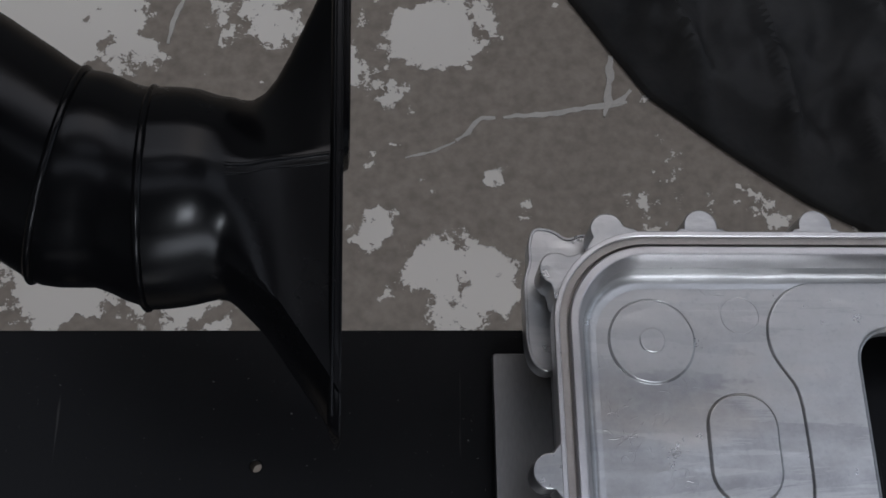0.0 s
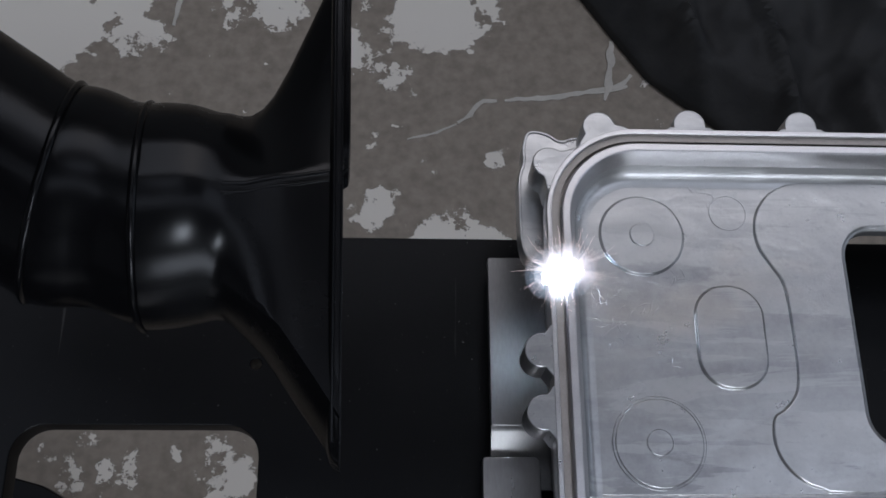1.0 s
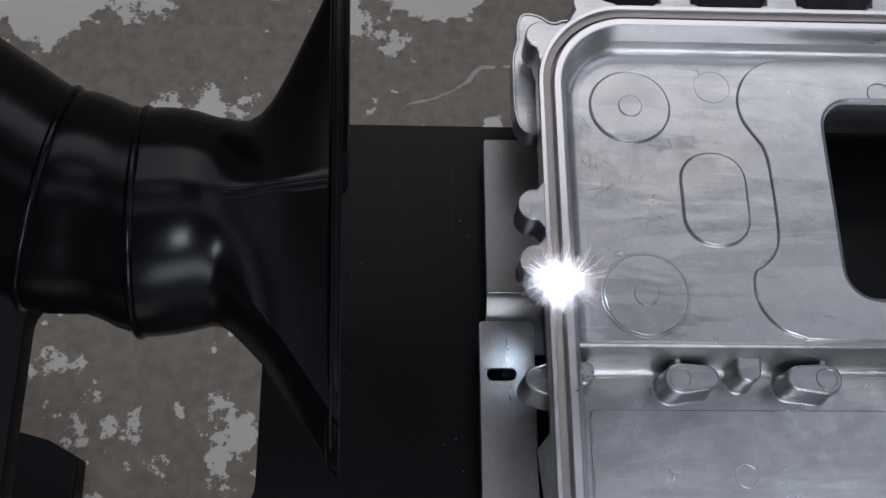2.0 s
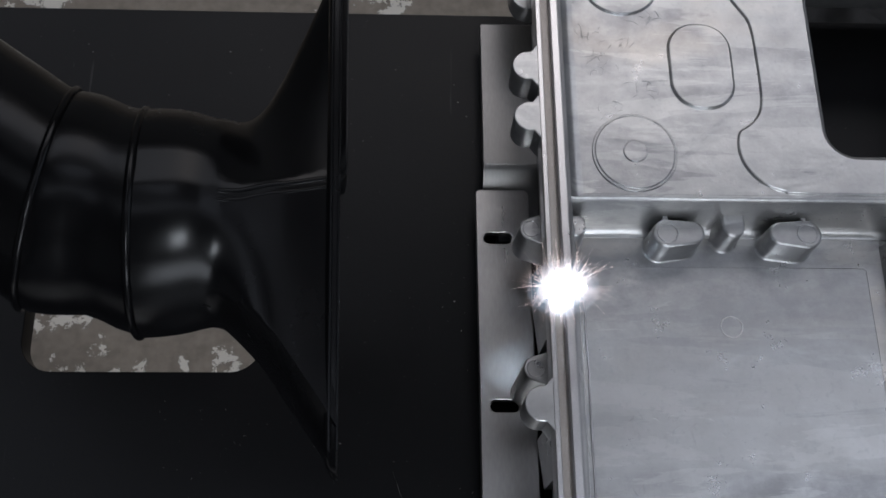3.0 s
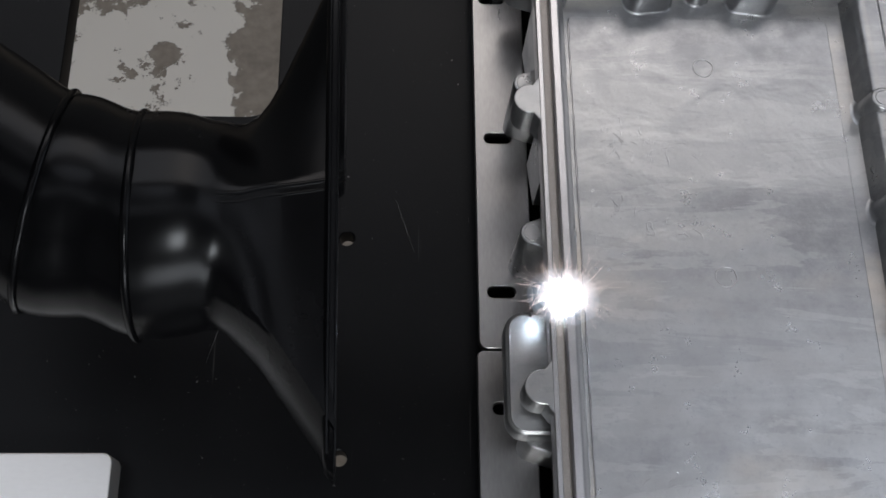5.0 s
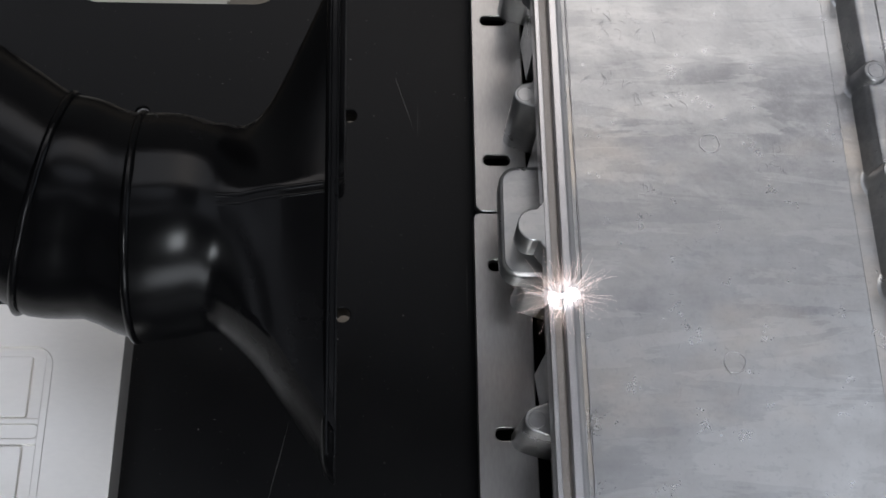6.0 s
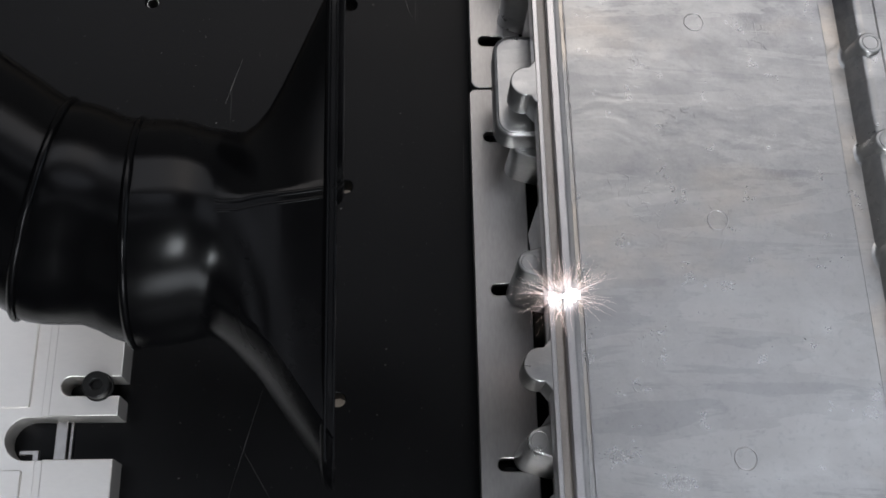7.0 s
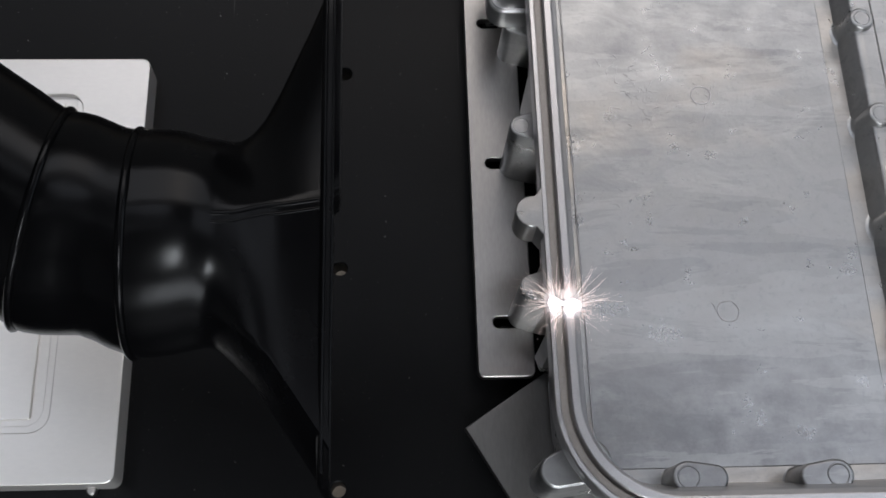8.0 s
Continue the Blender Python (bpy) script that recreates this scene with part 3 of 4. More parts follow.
    slab_part("raised_land", isl, 60.4, 61.6, CAST, t, 0.7, holes=[offset(spun(clean(window)), -1.5)], draft=0.1, foot=0.6)

    for cx, cy, r in ((157.5, 254.5, 7.5), (230, 252, 5)):
        bm = bmesh.new()
        tube_ring(bm, cx, cy, 60.45 if cx < 180 else 62.0, r, 0.22, wob=0.3)
        part("ejector_mark", bm, CAST, t, smooth=80)

    # lower bay
    slab_part("bay_floor", rrect(88, -300, 412, 145, 20), 17, 29.4, CAST_WARM, t, 0.3, label="yellow-stained cast floor")
    slab_part("panel", rrect(102.7, -281.5, 226.8, 120.8, 2), 28, 29.9, CAST, t, 0.4, label="large flat raised panel with casting marks")
    for cx, cy in EJECT:
        bm = bmesh.new()
        tube_ring(bm, cx, cy, 29.9, 4.6, 0.28, wob=0.3)
        part("ejector_mark", bm, LIP, t, smooth=80)
    for at, high, base, seed in ((102.6, 30.0, 0.24, 2.0), (99.9, 32.4, 0.24, 21.0)):
        bm = bmesh.new()
        rings = []
        for i in range(260):
            y = 118 - i * 1.54
            w = base + 0.45 * max(0.0, noise.noise(Vector((y * 0.09, seed, 0)))) + 0.22 * max(0.0, noise.noise(Vector((y * 0.5, seed + 5, 0))))
            x = at + 0.45 * noise.noise(Vector((y * 0.06, seed + 3, 0)))
            rings.append([((x + w * math.cos(a)) * MM, y * MM, (high + w * math.sin(a)) * MM) for a in [2 * math.pi * q / 6 for q in range(6)]])
        loft(bm, rings)
        part("casting_flash", bm, LIP, t, "bright ragged casting flash", smooth=80)
    # cold-shut wrinkles: short curled ridges, in clusters
    for name, clusters, high, seed in (("panel_wrinkle", PANEL_WRINKLES, 29.92, 4), ("deck_wrinkle", DECK_WRINKLES, 60.52, 9)):
        rnd = random.Random(seed)
        bm = bmesh.new()
        for cx, cy, reach in clusters:
            for _ in range(int(4 + reach * 0.8)):
                x, y = cx + rnd.gauss(0, reach * 0.5), cy + rnd.gauss(0, reach * 0.42)
                if high < 40 and not 104 < x < 224:
                    continue
                a, turn, step, wide = math.pi / 2 + rnd.gauss(0, 0.75), rnd.uniform(-0.5, 0.5), rnd.uniform(0.35, 0.9), rnd.uniform(0.12, 0.30)
                rings, k = [], 8
                for q in range(k + 1):
                    f = wide * (0.15 + math.sin(math.pi * q / k)) * rnd.uniform(0.7, 1.2)
                    u, v = -math.sin(a), math.cos(a)
                    rings.append([((x + u * f * c) * MM, (y + v * f * c) * MM, (high + f * h) * MM) for c, h in ((-1, -0.3), (-0.5, 0.4), (0.3, 0.5), (1, -0.3))])
                    x, y = x + step * math.cos(a), y + step * math.sin(a)
                    a += turn * rnd.uniform(0.2, 1.4) + rnd.gauss(0, 0.25)
                loft(bm, rings)
        part(name, bm, CAST, t, "short curled casting wrinkles", smooth=70)["kind"] = "stuff"
    # rib with posts along the far side of the panel
    bm = bmesh.new()
    prof = [(233.4, 28), (234.4, 30), (235.2, 33), (236.3, 37), (237.6, 39.6), (239.4, 40.8), (241.5, 41), (246.6, 41), (247, 40.4), (247.6, 40.4), (248, 41.2), (330, 41.2), (330, 28)]
    loft(bm, [[(x * MM, y * MM, z * MM) for x, z in prof] for y in (-292, -90, 131)])
    part("rib", bm, CAST, t, smooth=40)
    for cx, cy in POSTS:
        post = part("post", slab(bmesh.new(), circle(cx, cy, 5.6, 28), 29.3, 43.5, 0.9, draft=1.6, foot=3.0), CAST, t, smooth=50)
        bm = bmesh.new()
        tube_ring(bm, cx, cy, 43.5, 3.6, 0.3)
        part("ring", bm, CAST, post, smooth=80)
    # double bosses and pegs in the bay
    for ax, bx, y in ((136.6, 147.2, 130.0), (196.0, 185.0, 130.0), (135.4, 146, -287.3), (194.6, 184.6, -287.6)):
        s = 1 if y > 0 else -1
        boss = part("double_boss", slab(bmesh.new(), capsule(ax, y, 6.4, bx, y + s * 0.4, 5.2), 29.3, 46.2, 1.1, draft=0.35, foot=1.3), CAST, t, smooth=60)
        bm = bmesh.new()
        tube_ring(bm, ax, y, 46.2, 4.2, 0.35, wob=0.1)
        part("ring", bm, CAST, boss, smooth=80)
        slab_part("web", rrect(ax - 1.2, y - 2 if s > 0 else y - 10, ax + 1.2, y + 10 if s > 0 else y + 2, 0.4), 29, 44, CAST, boss)
    part("peg", slab(bmesh.new(), rrect(160, 128.6, 170, 142, (4.9, 4.9, 0.5, 0.5)), 29.3, 46, 1.2, draft=0.5, foot=1.4), CAST, t, smooth=50)
    part("peg", slab(bmesh.new(), rrect(239.6, 128.6, 250, 142, (4.9, 4.9, 0.5, 0.5)), 29.3, 46, 1.2, draft=0.5, foot=1.4), CAST, t, smooth=50)
    part("peg", slab(bmesh.new(), rrect(88, 126, 101, 135, (0.5, 4, 3, 0.5)), 29, 52, 0.8, draft=1.6), CAST, t, smooth=50)

    # bosses on the rim: round outer end, flared root
    def rim_boss(x, y, turn, reach=3.6, r=6.6, z0=60.0, z1=76.2):
        """turn: the way outwards, in degrees; (x, y) lies on the lip's outer edge."""
        pts = [(-1.9, -11.5), (0.2, -9.6), (1.2, -8.2), (reach - 1.2, -r)] + arc(reach, 0, r, -80, 80, 14) + [(reach - 1.2, r), (1.2, 8.2), (0.2, 9.6), (-1.9, 11.5)]
        c, q = math.cos(radians(turn)), math.sin(radians(turn))
        return part("rim_boss", slab(bmesh.new(), [(x + c * u - q * v, y + q * u + c * v) for u, v in pts], z0, z1, 0.5), CAST, t, smooth=40)

    for y in (168.2, 191.6, 50.8, -68.2, -187.6):
        rim_boss(TX0, y, 180)
    for x in (140.6, 186.6, 232.6, 278.6):
        rim_boss(x, TY1, 90, 2.4)
    rim_boss(86.0, 266.6, 148, 4.2)
    rim_boss(104.6, 281.9, 111, 3.6)
    part("corner_boss", slab(bmesh.new(), capsule(82.6, -285.6, 6.8, 95, -282, 8.5), 30, 58, 1.2, draft=0.6), CAST, t, smooth=50)
    # lower ears
    lobe = [(72.4, 262), (72.4, 240), (78, 233), (86, 234), (92, 240), (106, 262), (106, 290), (97, 292), (91, 289), (86, 293.5), (77, 295), (74.5, 287), (75, 279), (72.4, 273)]
    ear = slab_part("ear", rounded(lobe), 44, 54, CAST, t, 1.0, label="lobed cast ear")
    slab_part("border", rounded(lobe), 53.6, 54.5, CAST, ear, 0.4, holes=[offset(spun(rounded(lobe)), 1.3)])
    # dished ear: a floor with a raised border
    ear = slab_part("ear", rrect(65.6, -82, 90, -32.6, (8, 1, 1, 8), 8), 42, 54, CAST, t, 1.6, label="dished cast ear")
    ring = rrect(65.6, -82, 90, -32.6, (8, 1, 1, 8), 8)
    slab_part("border", offset(ring, 1.2), 53.6, 54.6, CAST, ear, 0.5, holes=[rrect(69.4, -78.0, 88, -36.4, (6, 1, 1, 6), 8)])
    slab_part("gusset", rrect(76, -66, 92, -58, 3), 53.6, 60, CAST, ear, 1.5, draft=0.5, foot=2.0)
    # columns under the rim
    for x, y, z in COLUMNS:
        col = part("column", slab(bmesh.new(), capsule(x, y, 4.9, x + 10, y, 8.0), 36.0 if y > 100 else 16.5, z, 0.8, draft=0.7), CAST, t, smooth=50)
        bm = bmesh.new()
        tube_ring(bm, x, y, z, 3.4, 0.25)
        part("ring", bm, CAST, col, smooth=80)
    for y0, y1 in ((112, 84), (54, 28), (-14, -30), (-108, -130), (-196, -204), (-226, -238)):
        slab_part("gusset", spun([(86, y0 - 3), (81.6, y0 - 6), (83.6, y1), (87.6, y1)]), 20, 62, CAST, t, 0.8)
    return t


PANEL_WRINKLES = [(131, 13, 9), (150, 16, 9), (141, -106, 20), (165, -111, 13), (130, -100, 13), (140, -122, 10), (136, 50, 20), (121, 56, 10), (116, 20, 9), (128, -168, 16), (161, -215, 5), (136, -34, 5), (150, -60, 8), (190, -20, 8)]
DECK_WRINKLES = [(105, 216, 8), (105, 203, 9), (117, 207, 13), (101, 233, 5), (150, 262, 7), (128, 190, 8), (112, 180, 6), (133, 225, 6)]
EJECT = [(164.7, 94.0), (164.7, -9.0), (165, -111), (164.8, -215.6)]
POSTS = [(241.2, -78.0), (241.5, -127.8), (241.6, -28.0), (240.8, 22.0), (241.0, 72.0), (241.3, -178.0), (241.3, -228.0)]
COLUMNS = [(77.6, 126.5, 58), (77.2, 68.6, 58), (77.8, -0.4, 58), (78.5, -80, 42), (76.8, -140.6, 58), (77.2, -212.5, 58)]
tray()

# ---- milled block with screw ----


def milled_block():
    b = tagged(empty("milled_block"), "bright milled aluminium plate with a stepped recess and open slots", "fixture plate")
    right = -92.2
    out = ([(right - 4, -81.5)] + arc(right - 4, -85.5, 4, 90, 0, 4) + [(right - 0.6, -176)] + arc(-113.5, -180, 4.1, 90, 270, 8)
           + [(right - 0.8, -184.1), (right - 0.8, -192.6)] + [(-128, -192.6)] + arc(-130, -201.5, 8.9, 90, 270, 10)
           + [(right - 1, -210.4)] + arc(right - 5, -276.6, 4, 0, -90, 4) + [(-330, -280.6), (-330, -81.5)])
    slab_part("base", rrect(-330, -280, -140, -82, 2), 0, 8.0, MILLED, b, 0.4)
    slab_part("frame", out[::-1], 0, 12.0, MILLED, b, 0.3)
    outer = [(right - 4, -81.5)] + arc(right - 4, -85.5, 4, 90, 0, 4) + [(right - 0.6, -176)] + arc(-113.5, -180, 4.1, 90, 270, 8) + [(right - 0.8, -184.1), (right - 0.8, -192.6)]
    inner_hi = [(-121.6, -192.6)] + arc(-129.6, -108.5, 8, 0, 90, 5) + [(-330, -100.5), (-330, -81.5)]
    slab_part("border", outer + inner_hi, 12.0, 14.5, MILLED, b, 0.5)
    outer = [(right - 1, -210.4)] + arc(right - 5, -276.6, 4, 0, -90, 4) + [(-330, -280.6), (-330, -259)] + arc(-130, -251, 8, -90, 0, 5) + [(-122, -210.4)]
    slab_part("border", outer, 12.0, 14.5, MILLED, b, 0.5)
    slab_part("inner_step", spun([(-124.8, -192.4), (-121.2, -192.4), (-121.2, -101), (-124.8, -103.5)]), 11.9, 13.3, MILLED, b, 0.3)
    slab_part("inner_step", spun([(-125.2, -210.6), (-121.6, -210.6), (-121.6, -252), (-124, -257), (-130, -259.4), (-330, -259.4), (-330, -256), (-131, -256), (-127, -254), (-125.2, -250)]), 11.9, 13.3, MILLED, b, 0.3)
    for y0, y1 in ((-130.2, -104.4), (-188.5, -142.2), (-253.2, -214.5)):
        slab_part("raised_field", rrect(-318, y0, -130.2, y1, 1), 11.9, 13.4, MILLED, b, 0.4)
    slab_part("slotted_web", rrect(-318, -141.8, -121.6, -130.6, 1), 11.9, 13.2, MILLED, b, 0.5, holes=[capsule(-300, -136.1, 2.9, -127.2, -136.1, 2.8999)])
    slab_part("dowel", circle(-105, -281.5, 2.2, 16), 0, 4, STEEL, b, 0.8)
    slab_part("spacer_bar", rrect(-121.5, -214, -116.5, -190, 0.4), 0, 2.2, STEEL, b, 0.3)
    slab_part("spacer_bar", rrect(-115.6, -214, -114.2, -190, 0.3), 0, 1.6, STEEL, b, 0.3)
    slab_part("stop", spun([(-133, -206), (-125, -206), (-125, -212), (-127.5, -212), (-127.5, -207.8), (-133, -207.8)]), 8, 10, STEEL, b, 0.3)
    return b


milled_block()


def cap_screw():
    s = tagged(empty("cap_screw", pose(-0.1020, -0.1803, 0.0145)), "black hexagon socket cap screw in the plate's slot", "screw")
    hexa = [(2.5 * math.cos(math.pi / 3 * i), 2.5 * math.sin(math.pi / 3 * i)) for i in range(6)]
    slab_part("head", circle(0, 0, 5.7, 32), 0, 5.0, SCREW, s, 0.6, holes=[hexa])
    slab_part("socket_floor", circle(0, 0, 4, 16), 0, 2.5, SCREW, s, 0.1)
    slab_part("washer", circle(0, 0, 6.3, 32), -0.6, 0.6, SCREW, s, 0.3)
    return s


cap_screw()

# ---- suction nozzle ----
LEAN = 16.0  # degrees by which the nozzle leans against the camera's tilt


def suction_nozzle():
    """Round cuffs that flare into a wide flat mouth: x along the nozzle, y across it, z upwards (mm)."""
    nz = tagged(empty("suction_nozzle"), "glossy black plastic suction nozzle with a wide flat mouth", "nozzle")

    N = 120

    def tube(rows, facet=False, seed=0.0):
        """Rows: place, slant, middle and half width of the section, its half height, lag of the raised points; softly uneven."""
        rings = []
        for x, slant, mid, half, high, lag in rows:
            ring = []
            for i in range(N):
                a = 2 * math.pi * i / N
                ca, sa = math.cos(a), math.sin(a)
                if facet and 0.385 < i / (N / 2) < 0.485:
                    # a flattened strip along the shoulder
                    lo, hi = 0.385 * math.pi, 0.485 * math.pi
                    f = (a - lo) / (hi - lo)
                    ca, sa = math.cos(lo) * (1 - f) + math.cos(hi) * f, math.sin(lo) * (1 - f) + math.sin(hi) * f
                u = 1 + 0.004 * noise.noise(Vector((x / 16 + seed, ca * 1.6, sa * 1.6)))
                y, z = half * u * ca, high * u * sa
                ring.append(((x + slant * y + lag * z) * MM, (mid + y) * MM, z * MM))
            rings.append(ring)
        return rings

    def ring_bead(x, slant, mid, half, high, lag):
        rows = [(x + d, slant, mid - 0.25 * d, half + g, high + g, lag) for d, g in ((-1.5, -0.9), (-1.2, 0.2), (-0.6, 0.8), (0.1, 1.0), (0.8, 0.7), (1.3, 0.1), (1.6, -0.9))]
        return part("cuff_ring", loft(bmesh.new(), tube(rows)), PLASTIC, nz, smooth=60)

    hose = [(-110.0, 0.24, 56.0, 33.0, 32.6, 0.29), (-84.0, 0.23, 38.5, 33.2, 32.8, 0.29), (-66.0, 0.22, 26.5, 33.8, 33.4, 0.29), (-57.0, 0.21, 20.6, 34.0, 33.6, 0.24),
            (-50.0, 0.20, 15.8, 33.9, 33.5, 0.29), (-44.0, 0.20, 11.8, 33.6, 33.4, 0.29), (-39.0, 0.20, 8.8, 33.6, 33.4, 0.28)]
    part("hose", loft(bmesh.new(), tube(hose, seed=3.0)), PLASTIC, nz, smooth=60)
    ring_bead(-39.0, 0.20, 8.8, 34.1, 33.8, 0.28)
    cuff = [(-39.0, 0.20, 8.8, 33.7, 33.4, 0.28), (-36.0, 0.18, 7.9, 34.2, 33.9, 0.25), (-32.0, 0.15, 7.4, 34.4, 34.1, 0.21), (-27.0, 0.12, 6.9, 34.0, 33.8, 0.19), (-22.4, 0.09, 6.2, 33.3, 33.2, 0.18),
            (-18.0, 0.06, 4.4, 33.5, 33.2, 0.17), (-14.5, 0.03, 2.8, 34.2, 33.8, 0.15), (-9.0, 0.0, 1.2, 34.8, 34.4, 0.14)]
    part("cuff", loft(bmesh.new(), tube(cuff, seed=7.0)), PLASTIC, nz, smooth=60)
    ring_bead(-8.8, 0.0, 1.0, 35.1, 34.8, 0.14)
    # neck and flare, moulded in one. The neck's sections, then the flare's far and near side, height,
    # squareness, ridge and crease that bound its flat upper face
    neck = [(-8.8, 0.0, 1.0, 35.2, 34.6, 0.14), (-5.4, 0.0, 1.1, 35.3, 34.8, 0.135), (-1.5, 0.0, 1.2, 35.1, 34.9, 0.13), (2.9, 0.0, 1.3, 34.6, 34.8, 0.12), (6.5, 0.0, 1.3, 33.9, 34.5, 0.115),
            (10.0, 0.0, 1.2, 32.9, 33.8, 0.11), (13.2, 0.0, 1.1, 32.1, 32.7, 0.10)]
    flare = [
        (15.7, 33.4, -31.4, 31.4, 0.02, 21.9, 2.5, 24.3, -30.9),
        (17.1, 33.5, -31.9, 30.5, 0.08, 22.3, 4.1, 24.6, -30.2),
        (18.5, 33.8, -32.9, 29.5, 0.20, 23.2, 4.9, 25.4, -30.1),
        (21.8, 35.0, -36.0, 27.8, 0.52, 26.1, 5.5, 28.4, -31.7),
        (25.3, 37.6, -39.6, 25.2, 0.86, 29.1, 6.3, 31.5, -34.9),
        (28.8, 42.4, -43.3, 23.2, 1.0, 32.3, 7.0, 34.6, -38.2),
        (33.2, 51.2, -49.5, 21.7, 1.0, 36.2, 7.8, 38.7, -43.9),
        (38.4, 63.4, -57.2, 20.6, 1.0, 40.9, 8.8, 43.5, -50.9),
        (43.7, 76.0, -64.9, 19.6, 1.0, 45.7, 9.9, 48.3, -58.1),
        (47.9, 87.0, -71.2, 18.9, 1.0, 49.6, 10.7, 52.1, -64.0),
    ]
    rings, spine = tube(neck, True, 11.0), []
    for x, far, near, high, square, rx, ry, lx, ly in flare:
        ring = []
        for i in range(N):
            up = i < N // 2
            u = i / (N // 2) if up else 2 - i / (N // 2)
            e = Vector((x, (far + near) / 2 + (far - near) / 2 * math.cos(math.pi * u), high * math.sin(math.pi * u)))
            ridge, crease = Vector((rx, ry, high)), Vector((lx, ly, high * 1.06))
            if not up:
                ridge.x, crease.x = x, x
            if u < 0.4834:
                # hollow shoulder between the far edge and the ridge
                f = u / 0.4834
                p = Vector((x, far, 0)).lerp(ridge, f)
                p.z = high * (0.75 * f ** 0.75 + 0.25 * f ** 2.2)
            elif u < 0.80:
                p = ridge.lerp(crease, (u - 0.4834) / 0.3166)
                p.z -= 0.5 * square * math.sin(math.pi * (u - 0.4834) / 0.3166)
            else:
                f = (u - 0.80) / 0.20
                p = crease.lerp(Vector((x, near, 0)), f + 0.10 * math.sin(math.pi * f))
                p.z = crease.z * (1 - f + 0.06 * math.sin(math.pi * f))
            p = e.lerp(p, square)
            z = p.z if up else -p.z
            ring.append(((p.x + 0.085 * z - 0.015 * p.y * (x - 15.7) / 32.2) * MM, p.y * MM, z * MM))
        rings.append(ring)
        spine.append(Vector(ring[29]) / MM)
    part("flare", loft(bmesh.new(), rings), PLASTIC, nz, smooth=50)

    def oblong(rows, power=7):
        """Flat rounded sections: place, far and near end, half height."""
        out = []
        for x, far, near, high in rows:
            ring = []
            for i in range(N):
                a = 2 * math.pi * i / N
                y = (far + near) / 2 + (far - near) / 2 * math.copysign(abs(math.cos(a)) ** (2 / power), math.cos(a))
                z = high * math.copysign(abs(math.sin(a)) ** (2 / power), math.sin(a))
                ring.append(((x - 0.018 * y + 0.095 * z) * MM, y * MM, z * MM))
            out.append(ring)
        return loft(bmesh.new(), out)

    part("mouth_rim", oblong([(47.6, 88.0, -71.7, 19.6), (48.0, 89.6, -73.4, 20.5), (48.5, 90.2, -74.4, 20.9), (49.3, 90.2, -75.2, 20.9), (49.5, 90.2, -75.6, 20.2), (51.0, 90.2, -76.6, 20.2), (51.5, 89.4, -76.0, 19.6)]), PLASTIC, nz, smooth=40)
    part("mouth_tab", oblong([(50.9, 90.0, 13.1, 13.0), (51.2, 90.3, 12.6, 13.6), (53.2, 90.3, 14.0, 13.6), (53.7, 89.6, 16.5, 12.8)]), PLASTIC, nz, smooth=40)
    # thin beads added along the rim's raised edge to draw its bright highlight lines
    for x, high, w in ((48.9, 20.6, 0.5), (51.2, 20.0, 0.42)):
        rings = []
        for k in range(33):
            y = -70 + 156 * k / 32
            drop = 0.9 * (abs(k - 16) / 16) ** 6
            rings.append([((x - 0.018 * y + 0.095 * high + w * math.cos(q)) * MM, y * MM, (high - drop + w * math.sin(q)) * MM) for q in [math.pi * m / 5 for m in range(10)]])
        part("highlight_bead", loft(bmesh.new(), rings), PLASTIC, nz, smooth=70)
    for shift, w in ((-1.3, 0.87), (-3.9, 0.61)):
        rings = []
        for p in spine[1:]:
            rings.append([(p.x * MM, (p.y + shift + w * math.cos(t)) * MM, (p.z - w * 0.3 + w * 0.8 * math.sin(t)) * MM) for t in [math.pi * 2 * m / 10 for m in range(10)]])
        part("ridge", loft(bmesh.new(), rings), PLASTIC, nz, smooth=60)
    # stiff riser and bracket that hold the hose to the head
    u, w = -0.1013, 0.0339
    bm = bmesh.new()
    loft(bm, [[(u + 0.030 * math.cos(a), w + 0.030 * math.sin(a), z) for a in [2 * math.pi * k / 24 for k in range(24)]] for z in (0.0, 0.2, 0.47)])
    part("riser", bm, PLASTIC, nz, smooth=60)
    bm = block(bmesh.new(), u - 0.02, w - 0.02, 0.45, 0.13, w + 0.04, 0.50)
    block(bm, 0.008, w - 0.018, 0.42, 0.022, w + 0.07, 0.53)
    part("bracket", bm, BLACK, nz)
    return nz


NOZZLE = suction_nozzle()

# ---- unseen laser head that carries the seam ----


def laser_head():
    """The unseen dark head above the seam, widened to shade metal and darken reflections."""
    h = tagged(empty("laser_head"), "matt black laser welding head, unseen, above the seam", "laser head")
    slab_part("housing", rrect(-150, -45, 70, 110, 8), 470, 760, BLACK, h, 4)
    bm = bmesh.new()
    loft(bm, [[(r * math.cos(a) * MM, r * math.sin(a) * MM, z * MM) for a in [2 * math.pi * k / 32 for k in range(32)]] for r, z in ((26, 430), (30, 432), (34, 450), (45, 470))])
    part("snout", bm, BLACK, h, smooth=40)
    # added arm and mast, set aside to leave the nozzle's highlight whole
    slab_part("arm", rrect(60, 60, 320, 105, 4), 700, 745, BLACK, h, 1)
    slab_part("mast", rrect(270, 60, 320, 105, 4), 745, CEIL * 1000 - 20, BLACK, h, 1)
    return h


HEAD = laser_head()

